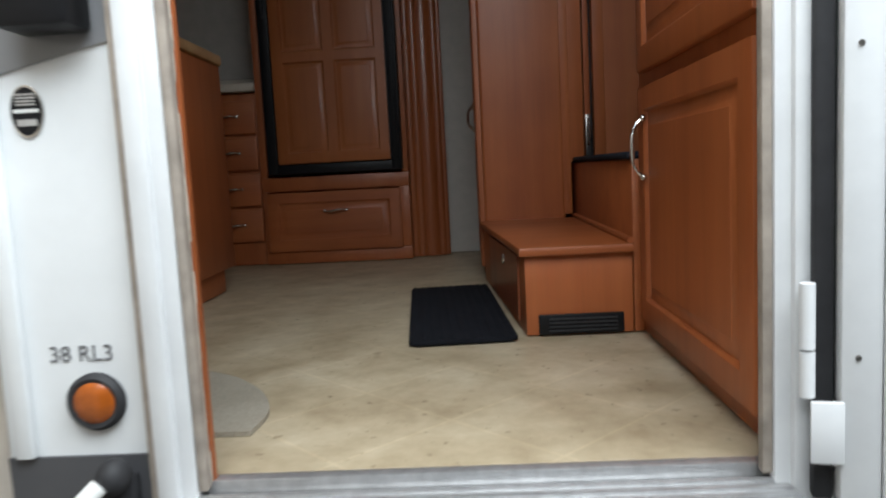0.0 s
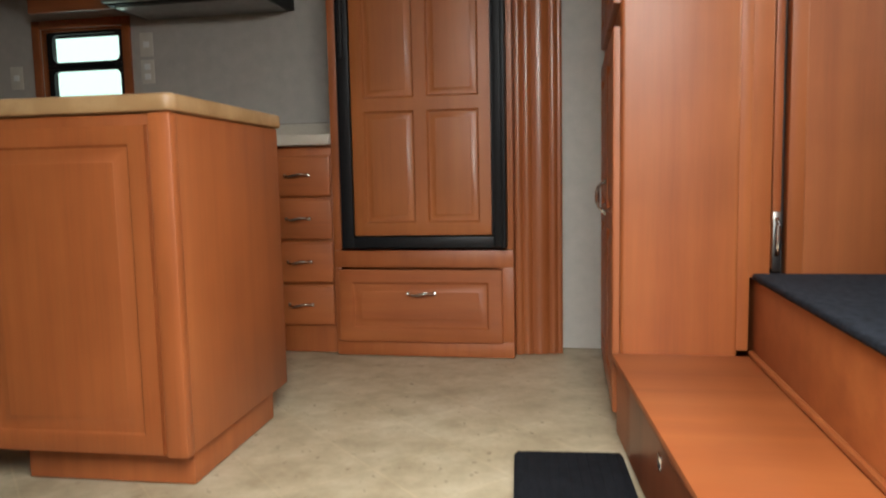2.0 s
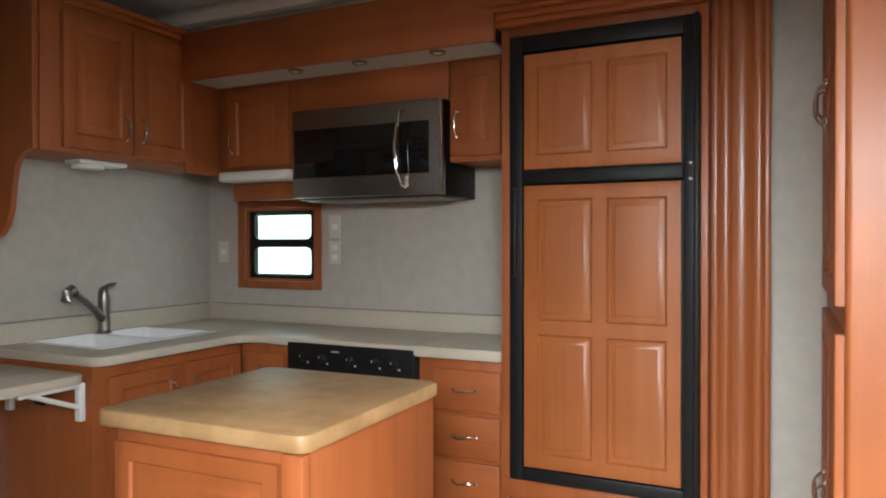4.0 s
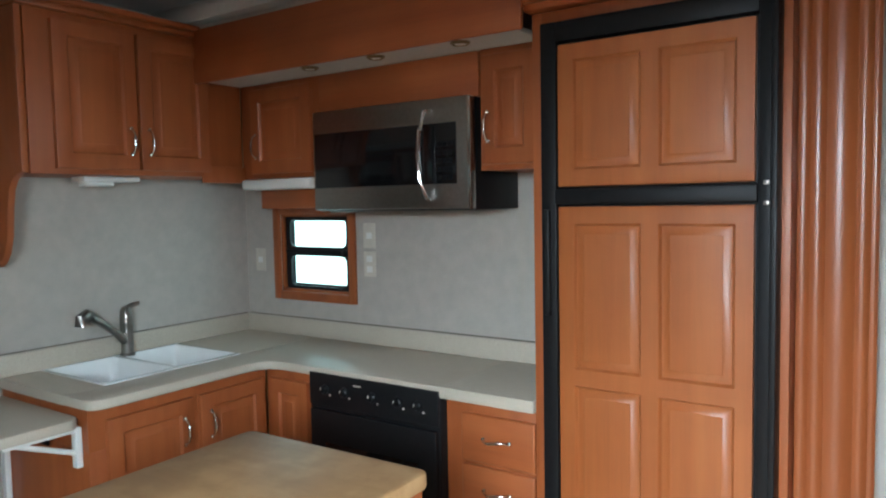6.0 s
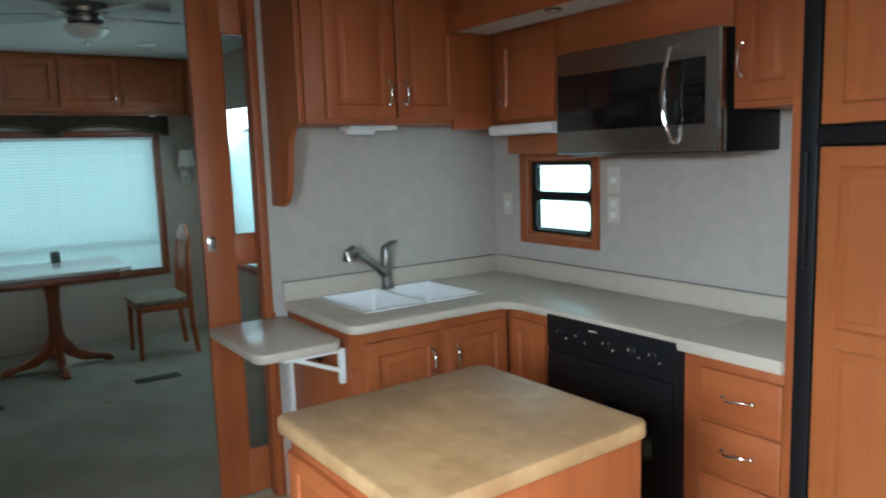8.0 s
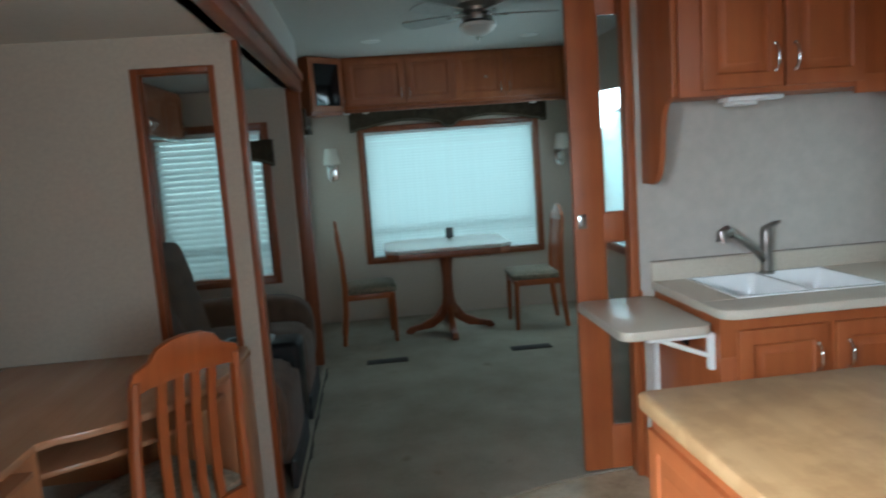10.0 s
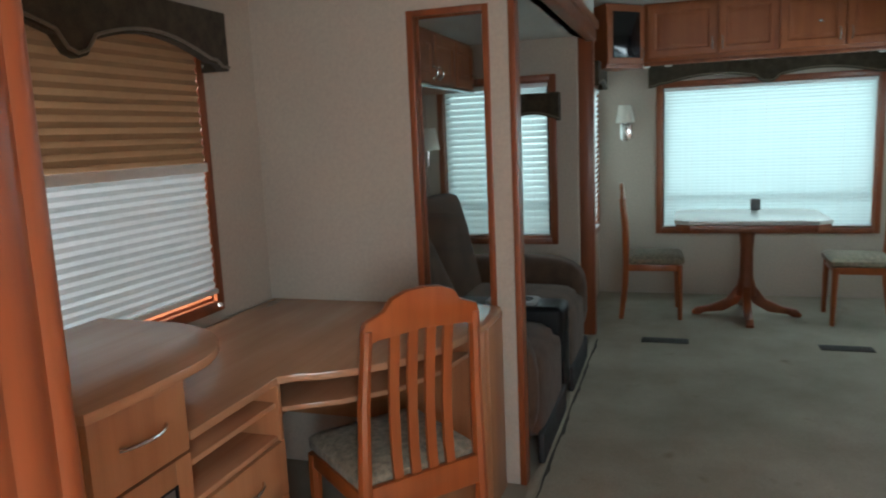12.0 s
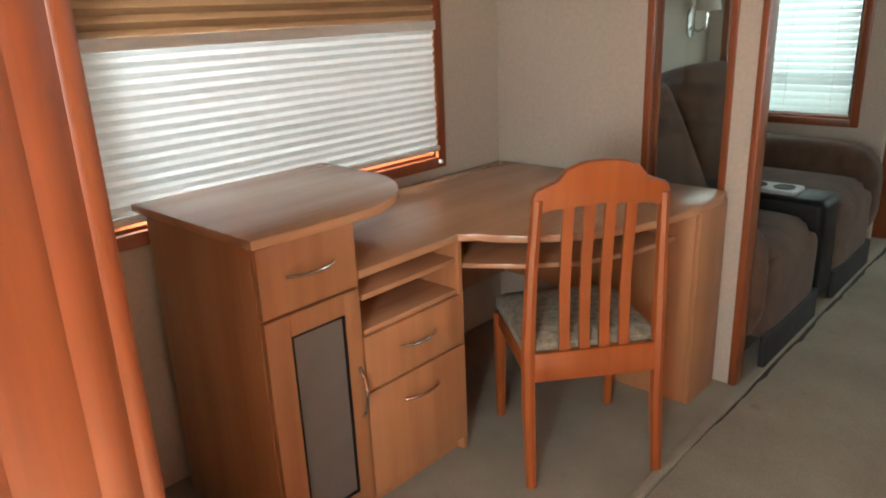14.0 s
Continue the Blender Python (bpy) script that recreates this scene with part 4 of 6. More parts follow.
def drawer_bank():
    root = thing("drawer_cabinet", pose(-0.415, 4.395, 0), "cherry base cabinet with four drawers", "cabinet")
    cabinet_box(root, 0.368, 0.44, 0.0, 0.864)
    for k, z in enumerate((0.118, 0.298, 0.478, 0.657)):
        face = part("drawer", slab_front(0.285, 0.168), CHERRY_X, root)
        face.location = (0.072, 0.0, z)
        part("handle", bow_pull(0.1), CHROME, face, "satin nickel bow handle").location = (0.142, -0.02, 0.088)


drawer_bank()


def stove():
    root = thing("oven", pose(-1.048, 4.375, 0), "black built-in oven with a row of knobs", "oven")
    w = 0.63
    part("body", block((0, -0.012, 0.06), (w, 0.43, 0.869), 0.003), BLACK, root)
    part("control_panel", block((0.003, -0.0225, 0.76), (w - 0.003, -0.0135, 0.888), 0.004), BLACK, root)
    d = part("oven_door", block((0.01, -0.03, 0.2), (w - 0.01, 0.0, 0.745), 0.008), BLACK, root, "plain black oven door")
    part("window", block((0.09, -0.0315, 0.30), (w - 0.09, -0.0295, 0.62), 0.001), BLACK_GLASS, d)
    part("drawer", block((0.01, -0.025, 0.07), (w - 0.01, 0.0, 0.19), 0.006), BLACK, root)
    for x in (0.09, 0.19, 0.33, 0.45, 0.54):
        kn = part("knob", lathe(bmesh.new(), [(0.020, 0), (0.019, 0.010), (0.014, 0.014), (0.012, 0.026), (0.004, 0.028)], seg=20), BLACK, root)
        kn.matrix_local = pose(x, -0.022, 0.826, 90)
        part("pointer", block((-0.0012, 0.004, 0.012), (0.0012, 0.012, 0.0285)), IVORY, kn)
        part("mark", block((x + 0.020, -0.0235, 0.802), (x + 0.027, -0.0222, 0.809)), IVORY, root)
    part("mark", block((0.235, -0.0235, 0.856), (0.272, -0.0222, 0.861)), IVORY, root, "pale print bar")


stove()


def sink_cabinet():
    root = thing("sink_cabinet", pose(-1.345, 3.615, 0, 0, 0, 90), "cherry sink base cabinet with two doors", "cabinet")
    cabinet_box(root, 0.78, 0.60, 0.0, 0.72)
    rails = bmesh.new()
    box(rails, (0, 0.002, 0.721), (0.78, 0.03, 0.868))
    box(rails, (0, 0.03, 0.721), (0.02, 0.60, 0.868))
    part("top_rail", rails, CHERRY, root)
    part("end_panel", block((-0.063, 0.60, 0.0), (-0.056, 0.685, 0.868)), CHERRY, root)
    front(root, "door", 0.06, 0.10, 0.345, 0.722, (1, 1), (0.30, 0.60, True))
    front(root, "door", 0.435, 0.10, 0.325, 0.722, (1, 1), (0.045, 0.60, True))


sink_cabinet()


def corner_cabinet():
    root = thing("corner_cabinet", pose(-1.343, 4.397, 0), "cherry corner base cabinet with one narrow door", "cabinet")
    cabinet_box(root, 0.29, 0.44, 0.0, 0.862)
    front(root, "door", 0.035, 0.10, 0.225, 0.725, (1, 1), None)


corner_cabinet()


def countertop():
    root = thing("countertop", pose(0, 0, 0), "L-shaped beige speckled laminate countertop with backsplash", "countertop")
    z0, z1 = 0.870, 0.905
    # left run with a hole for the sink, then the back run
    sx0, sx1, sy0, sy1 = -1.915, -1.485, 3.76, 4.36
    bm = bmesh.new()
    pieces = [((-1.955, 3.605), (sx0, 4.84)), ((sx0, 3.605), (sx1, sy0)), ((sx0, sy1), (sx1, 4.84))]
    for a, b in pieces:
        box(bm, (*a, z0), (*b, z1))
    part("slab", bm, COUNTER, root)
    edge = [(sx1, 3.605), (-1.36, 3.605), (-1.325, 3.615), (-1.305, 3.64), (-1.30, 3.68), (-1.30, 4.25), (-1.29, 4.31), (-1.26, 4.345), (-1.21, 4.36), (-0.417, 4.362), (-0.417, 4.84), (sx1, 4.84)]
    part("slab", prism(bmesh.new(), edge, z0, z1, "z", 0.005), COUNTER, root)
    part("slab", block((-0.415, 4.350, z0 - 0.004), (-0.048, 4.84, z1 + 0.004), 0.006), COUNTER, root)
    part("backsplash", block((-1.955, 4.822, z1), (-0.048, 4.842, 0.99), 0.004), COUNTER, root)
    part("backsplash", block((-1.962, 3.605, z1), (-1.942, 4.822, 0.99), 0.004), COUNTER, root)
    seam = plain("dark_caulk_seam", (0.20, 0.175, 0.15), 0.8)
    part("seam", block((-1.942, 4.830, 0.9902), (-0.048, 4.843, 0.9932)), seam, root)
    part("seam", block((-1.9635, 3.605, 0.9902), (-1.950, 4.822, 0.9932)), seam, root)


countertop()


def sink():
    root = thing("kitchen_sink", pose(-1.705, 4.065, 0.905), "white double-bowl kitchen sink", "sink")
    rim = bmesh.new()
    box(rim, (-0.225, -0.31, 0), (-0.205, 0.31, 0.005), 0.003)
    box(rim, (0.205, -0.31, 0), (0.225, 0.31, 0.005), 0.003)
    for y0, y1 in ((-0.31, -0.295), (-0.010, 0.010), (0.295, 0.31)):
        box(rim, (-0.205, y0, 0.0005), (0.205, y1, 0.0045), 0.002)
    part("rim", rim, PORCELAIN, root)
    for y0, y1 in ((-0.295, -0.010), (0.010, 0.295)):
        bm = bmesh.new()
        rings = []
        for k, (ins, z) in enumerate(((0.0, 0.003), (0.006, -0.008), (0.016, -0.13), (0.04, -0.155), (0.12, -0.16))):
            r = 0.035 if k < 4 else 0.01
            rings.append([bm.verts.new((x, y, z)) for x, y in rounded(-0.207 + ins, y0 - 0.002 + ins, 0.207 - ins, y1 + 0.002 - ins, r, 4)])
        for p, q in zip(rings, rings[1:]):
            m = len(p)
            for i in range(m):
                bm.faces.new((p[i], p[(i + 1) % m], q[(i + 1) % m], q[i]))
        bm.faces.new(rings[-1])
        part("bowl", bm, PORCELAIN, root)


sink()


def faucet():
    root = thing("faucet", pose(-1.90, 4.11, 0.906), "brushed nickel pull-out kitchen faucet", "faucet")
    part("base", lathe(bmesh.new(), [(0.032, 0), (0.032, 0.006), (0.026, 0.014), (0.024, 0.10), (0.026, 0.115), (0.026, 0.175), (0.022, 0.20), (0.012, 0.212), (0.003, 0.214)]), STEEL, root)
    part("spout", tube(bmesh.new(), [(0.0, -0.005, 0.06), (0.02, -0.06, 0.11), (0.045, -0.14, 0.165), (0.055, -0.185, 0.192)], [0.02, 0.017, 0.015, 0.016], 14), STEEL, root)
    part("spray_head", tube(bmesh.new(), [(0.052, -0.178, 0.198), (0.06, -0.208, 0.212), (0.068, -0.233, 0.200), (0.07, -0.243, 0.165)], [0.014, 0.023, 0.025, 0.021], 14), STEEL, root)
    part("lever", tube(bmesh.new(), [(-0.005, 0.0, 0.20), (0.0, 0.03, 0.218), (0.004, 0.062, 0.224)], [0.013, 0.010, 0.007], 10), STEEL, root)


faucet()


def drop_leaf():
    root = thing("drop_leaf_shelf", pose(0, 0, 0), "beige laminate drop-leaf shelf raised on white folding brackets", "shelf")
    out = rounded(-1.935, 3.25, -1.35, 3.60, 0.05)
    part("leaf", prism(bmesh.new(), out, 0.812, 0.848, "z", 0.006), COUNTER, root)
    for x in (-1.395, -1.80):
        bm = bmesh.new()
        box(bm, (x - 0.016, 3.590, 0.67), (x + 0.016, 3.612, 0.81), 0.003)
        box(bm, (x - 0.012, 3.36, 0.793), (x + 0.012, 3.592, 0.811), 0.003)
        tube(bm, [(x, 3.597, 0.72), (x, 3.40, 0.80)], 0.009, 8)
        part("bracket", bm, PLASTIC, root, "white steel folding bracket")
    part("corner_strip", block((-1.93, 3.59, 0.01), (-1.90, 3.612, 0.81), 0.003), PLASTIC, root, "white corner strip")
    part("outlet", block((-1.66, 3.604, 0.705), (-1.60, 3.612, 0.79), 0.003), BLACK, root, "dark outlet plate")


drop_leaf()


def microwave():
    root = thing("microwave", pose(-1.128, 4.498, 1.517), "stainless over-the-range microwave with a black glass door", "microwave")
    w, h = 0.765, 0.404
    part("body", block((0, 0.03, 0), (w, 0.35, h), 0.004), BLACK, root)
    part("front_frame", block((0, 0, 0.005), (w, 0.03, h), 0.006), STEEL, root, "brushed steel front")
    d = part("door_glass", block((0.012, -0.004, 0.095), (w - 0.205, 0.002, 0.315), 0.004), BLACK_GLASS, root)
    part("control_panel", block((w - 0.203, -0.004, 0.095), (w - 0.058, 0.002, 0.315), 0.003), BLACK_GLASS, root)
    part("handle", tube(bmesh.new(), [(w - 0.175, 0.002, 0.035), (w - 0.178, -0.028, 0.045), (w - 0.19, -0.042, 0.11), (w - 0.197, -0.046, 0.2), (w - 0.19, -0.042, 0.29), (w - 0.178, -0.028, 0.355), (w - 0.175, 0.002, 0.365)], 0.0085, 10), CHROME, root, "curved steel handle")
    part("edge_strip", block((w - 0.012, -0.003, 0.004), (w + 0.002, 0.03, h - 0.004), 0.002), CHROME, root)
    for r in range(5):
        for c in range(3):
            part("button", block((w - 0.14 + c * 0.024, -0.0055, 0.11 + r * 0.03), (w - 0.122 + c * 0.024, -0.0042, 0.126 + r * 0.03)), BLACK, root)
    part("vent_grille", block((0.03, 0.06, -0.006), (w - 0.03, 0.32, 0.002), 0.002), STEEL, root)


microwave()


def upper_cabinet(name, m, w, h, doors, label, d=0.30):
    root = thing(name, m, label, "cabinet")
    cabinet_box(root, w, d, 0, h)
    for x, dw, pull in doors:
        front(root, "door", x, 0.02, dw, h - 0.045, (1, 1), pull)
    return root


sink_cabinet = upper_cabinet("wall_cabinet", pose(-1.62, 3.61, 1.675, 0, 0, 90), 0.936, 0.58, [(0.085, 0.325, (0.29, 0.11, True)), (0.42, 0.33, (0.035, 0.11, True))], "cherry wall cabinet with two doors above the sink", 0.34)
crown = bmesh.new()
box(crown, (-0.028, -0.022, 0.5805), (0.70, 0.34, 0.604), 0.006)
box(crown, (-0.028, -0.045, 0.6045), (0.70, 0.34, 0.628), 0.008)
part("crown", crown, CHERRY, sink_cabinet, "cherry crown moulding")
upper_cabinet("corner_wall_cabinet", pose(-1.62, 4.545, 1.665), 0.50, 0.415, [(0.08, 0.37, (0.035, 0.12, True))], "cherry corner wall cabinet with one door")
upper_cabinet("narrow_wall_cabinet", pose(-0.345, 4.54, 1.655), 0.255, 0.425, [(0.012, 0.225, (0.03, 0.13, True))], "narrow cherry wall cabinet beside the microwave")
tagged(part("corner_filler", block((-1.618, 4.318, 1.648), (-1.604, 4.544, 1.72), 0.002), CHERRY), "cherry corner filler strip under the wall cabinets", "panel")
tagged(part("filler_panel", block((-1.12, 4.53, 1.918), (-0.346, 4.56, 2.075), 0.002), CHERRY_X), "cherry filler panel above the microwave", "panel")
structure("kitchen_soffit", block((-1.60, 4.312, 2.076), (-0.09, 4.53, 2.09)), CEILING, "pale light soffit over the counter", "soffit")
structure("kitchen_fascia", block((-1.615, 4.292, 2.064), (-0.047, 4.312, 2.288), 0.006), CHERRY_X, "cherry fascia along the kitchen slide-out head", "trim")


def corbel_panel():
    """Side panel of the sink wall cabinet that sweeps down into a rounded foot."""
    out = [(-1.965, 2.255), (-1.625, 2.255), (-1.625, 1.68), (-1.665, 1.672), (-1.70, 1.655), (-1.728, 1.62), (-1.745, 1.55), (-1.76, 1.45), (-1.785, 1.39), (-1.82, 1.352), (-1.85, 1.338), (-1.965, 1.338)]
    tagged(part("cabinet_side_panel", prism(bmesh.new(), out, 3.582, 3.607, "y", 0.004), CHERRY), "cherry cabinet side panel with a scrolled foot", "panel")


corbel_panel()
structure("kitchen_end_trim", block((-2.04, 3.52, 0), (-1.966, 3.56, TOP), 0.006), CHERRY, "cherry edge post at the kitchen's end", "trim")


def under_light(m, w, label):
    root = thing("under_cabinet_light", m, label, "light")
    part("housing", block((-w / 2, -0.05, -0.02), (w / 2, 0.05, 0), 0.006), PLASTIC, root)
    lens = prism(bmesh.new(), rounded(-w / 2 + 0.01, -0.045, w / 2 * 0.2, 0.045, 0.04), -0.038, -0.018, "z", 0.006)
    part("lens", lens, FROST, root, "frosted lens")


under_light(pose(-1.78, 3.98, 1.674, 0, 0, 90), 0.24, "white oval light under the wall cabinet")


def valance_light():
    root = thing("corner_light", pose(-1.36, 4.50, 1.66), "white fluorescent light under the corner cabinet", "light")
    part("diffuser", block((-0.20, -0.02, -0.045), (0.22, 0.12, 0.0), 0.012), FROST, root)
    part("board", block((-0.24, 0.13, -0.13), (0.24, 0.15, 0.0), 0.003), CHERRY_X, root, "cherry light board")


valance_light()


def puck(x):
    root = thing("puck_light", pose(x, 4.385, 2.077), "small round recessed puck light, brass rimmed", "light", "puck lights over the counter")
    part("rim", lathe(bmesh.new(), [(0.034, 0), (0.034, -0.006), (0.026, -0.010), (0.024, -0.004)], seg=24), BRASS, root)
    part("lens", lathe(bmesh.new(), [(0.025, -0.003), (0.018, -0.008), (0.002, -0.009)], seg=20), FROST, root)


for px in (-1.02, -0.69, -0.325):
    puck(px)

kitchen_window = window("window_kitchen", 1, 4.845, -1.708, 1.120, -1.252, 1.50, -1, "small sliding kitchen window in cherry casing", rim=0.042, mat=CHERRY)


def kitchen_sash(root):
    """Black inner sash with rounded panes, on the window's local axes."""
    for z0, z1 in ((0.012, 0.188), (0.205, 0.368)):
        outer, inner = rounded(-0.214, z0, 0.214, z1, 0.012, 4), rounded(-0.184, z0 + 0.014, 0.188, z1 - 0.012, 0.03, 4)
        bm = bmesh.new()
        rings = [[bm.verts.new((x, y, z)) for x, z in o] for o, y in ((outer, 0.036), (outer, 0.018), (inner, 0.018), (inner, 0.036))]
        n = len(outer)
        for p, q in zip(rings, rings[1:] + rings[:1]):
            for k in range(n):
                bm.faces.new((p[k], p[(k + 1) % n], q[(k + 1) % n], q[k]))
        part("inner_sash", bm, BLACK, root, "black sash with rounded corners")
    part("meeting_rail", block((-0.214, 0.014, 0.187), (0.214, 0.036, 0.206), 0.003), BLACK, root)
    part("crank", lathe(bmesh.new(), [(0.018, 0), (0.018, 0.02), (0.008, 0.026)], seg=16), BLACK, root).matrix_local = pose(0.193, 0.016, 0.193, 90)


kitchen_sash(kitchen_window)
for piece in kitchen_window.children:
    if piece.name.startswith("pane"):
        piece.data.materials[0] = glass_material("dark_green_window_glass", (0.50, 0.60, 0.55))


def plate(m, label, two=True):
    root = thing("outlet_plate", m, label, "outlet")
    part("cover", block((-0.035, -0.005, -0.057), (0.035, 0, 0.057), 0.004), IVORY, root)
    for z in ((-0.024, 0.024) if two else (0,)):
        part("socket", block((-0.016, -0.0075, z - 0.014), (0.016, -0.004, z + 0.014), 0.003), PLASTIC, root)


plate(pose(-1.13, 4.844, 1.27), "ivory outlet plate beside the kitchen window")
plate(pose(-1.13, 4.844, 1.40), "small ivory switch plate above an outlet", False)
plate(pose(-1.86, 4.844, 1.27), "ivory switch plate in the kitchen corner", False)
plate(pose(-0.16, 4.844, 1.24), "ivory outlet plate near the refrigerator")


def island():
    """A small island standing on the floor."""
    root = thing("kitchen_island", pose(-0.558, 3.002, 0, 0, 0, 1.2), "cherry kitchen island with a butcher-block top", "island")
    w, d = 0.61, 0.655
    x0, x1, y0, y1 = 0.06, w - 0.012, 0.016, d - 0.02
    part("body", block((x0, y0, 0.09), (x1, y1, 0.882), 0.003), CHERRY, root)
    part("toe_kick", block((x0 + 0.075, y0 + 0.055, 0.0), (x1 - 0.02, y1 - 0.075, 0.089), 0.002), CHERRY, root)
    part("worktop", prism(bmesh.new(), rounded(0, 0, w, d, 0.03), 0.884, 0.924, "z", 0.008), BLOCK, root, "worn butcher-block top")
    p = part("door", raised_front(x1 - x0 - 0.058, 0.765, (1, 1), 0.014, 0.045), CHERRY, root)
    p.location = (x0 + 0.004, y0, 0.095)
    part("corner_post", block((x1 - 0.05, y0 - 0.014, 0.09), (x1 + 0.004, y0 + 0.02, 0.882), 0.006), CHERRY, root)
    q = part("side_door", raised_front(y1 - y0 - 0.02, 0.70, (1, 1), 0.014, 0.05), CHERRY, root)
    q.matrix_local = pose(x0, y1 - 0.01, 0.115, 0, 0, -90)


island()


# ---- entry: inside ----
def step_box():
    root = thing("entry_step", pose(1.115, 2.60, 0), "cherry box step with a floor vent in its end", "step")
    part("body", prism(bmesh.new(), [(0.008, 0.0), (0.278, 0.0), (0.278, 0.963), (-0.078, 0.963)], 0.0, 0.204, "z", 0.003), CHERRY, root)
    part("tread", prism(bmesh.new(), [(-0.006, -0.02), (0.278, -0.02), (0.278, 0.963), (-0.092, 0.963)], 0.205, 0.228, "z", 0.006), CHERRY_X, root)
    part("dark_panel", prism(bmesh.new(), [(-0.006, 0.10), (0.000, 0.10), (-0.056, 0.72), (-0.062, 0.72)], 0.02, 0.195, "z"), CHERRY_DEEP, root, "dark drop-down side panel")
    part("latch", block((-0.034, 0.36, 0.14), (-0.026, 0.39, 0.17), 0.002), CHROME, root)
    v = part("vent", block((0.038, -0.008, 0.002), (0.254, 0.0, 0.054), 0.004), BLACK, root, "black vent grille")
    for k in range(4):
        part("louvre", block((0.065, -0.012, 0.010 + k * 0.010), (0.237, -0.008, 0.014 + k * 0.010)), RUBBER, v)


step_box()


def landing():
    root = thing("stair_landing", pose(1.396, 2.60, 0), "carpeted stair landing with a cherry riser", "stairs")
    part("riser", block((0, 0.0, 0.0), (0.03, 1.2, 0.435), 0.004), CHERRY_X, root)
    part("bead", tube(bmesh.new(), [(-0.006, 0.0, 0.234), (-0.006, 0.965, 0.234)], 0.009, 8), CHERRY, root)
    part("carpet", block((-0.012, 0.0, 0.436), (0.62, 0.952, 0.455), 0.008, 3), LANDING, root, "slate blue carpet pad")
    part("second_riser", block((0.60, 0.0, 0.44), (0.63, 1.2, 0.66), 0.004), CHERRY_X, root)
    part("second_tread", block((0.58, 0.0, 0.661), (1.18, 1.2, 0.69), 0.008), LANDING, root)


landing()


def door_cabinet():
    root = thing("entry_cabinet", pose(1.42, 2.585, 0, 0, 0, -90), "tall cherry cabinet beside the entry door", "cabinet")
    part("body", block((-0.028, 0.002, 0), (0.752, 0.5, TOP), 0.003), CHERRY, root)
    front(root, "door", 0.045, 0.045, 0.703, 0.558, (1, 1), (0.062, 0.415, True), pull_size=0.135)
    front(root, "door", 0.045, 0.635, 0.703, 0.58, (1, 1), None)
    front(root, "door", 0.045, 1.24, 0.703, 0.9, (1, 1), (0.055, 0.12, True))


door_cabinet()


def pantry():
    root = thing("pantry_cabinet", pose(1.045, 4.53, 0, 0, 0, -90), "tall cherry pantry cabinet with paired doors", "cabinet")
    part("body", block((0.0, 0.0, 0.0), (0.965, 0.31, TOP), 0.013, 4), CHERRY, root)
    for z, h in ((0.05, 1.07), (1.182, 0.98)):
        for k in range(2):
            front(root, "door", 0.18 + k * 0.385, z, 0.375, h, (1, 2 if h > 1 else 1), ((0.33 if k == 0 else 0.045), (0.60 if h > 1 else 0.50), True))
    post = bmesh.new()
    box(post, (0.945, 0.306, 0.24), (0.962, 0.338, TOP), 0.004)
    part("post", post, CHERRY, root)


pantry()


def bedroom_door():
    root = thing("pocket_door_slot", pose(1.424, 3.57, 0.46), "narrow cherry sliding door edge with a nickel latch", "door")
    part("jamb", block((-0.070, 0, -0.02), (0.010, 0.05, 1.96), 0.004), CHERRY, root)
    part("slot", block((0.010, 0.052, -0.02), (0.052, 0.056, 1.96)), RUBBER, root, "dark door slot")
    part("leaf", block((0.018, 0.022, 0.0), (0.040, 0.052, 1.94), 0.003), CHERRY, root)
    part("jamb", block((0.050, 0, -0.02), (0.092, 0.05, 1.96), 0.004), CHERRY, root)
    part("latch", block((0.019, 0.016, -0.005), (0.039, 0.022, 0.155), 0.002), STEEL, root, "steel edge pull")
    part("grip", tube(bmesh.new(), [(0.029, 0.018, 0.04), (0.029, 0.002, 0.055), (0.029, 0.0, 0.085), (0.029, 0.002, 0.12), (0.029, 0.018, 0.135)], [0.007, 0.006, 0.008, 0.006, 0.007], 8), CHROME, root)
    structure("wall_stair_side", block((1.514, 3.60, 0.43), (2.6, 3.64, TOP)), CHERRY, "cherry panelled wall beside the stairs", "wall")


bedroom_door()


def floor_mat():
    root = tagged(part("floor_mat", prism(bmesh.new(), rounded(-0.138, -0.418, 0.138, 0.418, 0.025), 0, 0.012, "z", 0.004), NAVY), "charcoal ribbed mat lying on the vinyl floor", "mat")
    root.matrix_world = pose(0.932, 2.957, 0.0, 0, 0, 4.1)
    for k in range(11):
        part("rib", block((-0.13 + k * 0.025, -0.41, 0.0115), (-0.118 + k * 0.025, 0.41, 0.0145), 0.001), NAVY, root)


floor_mat()


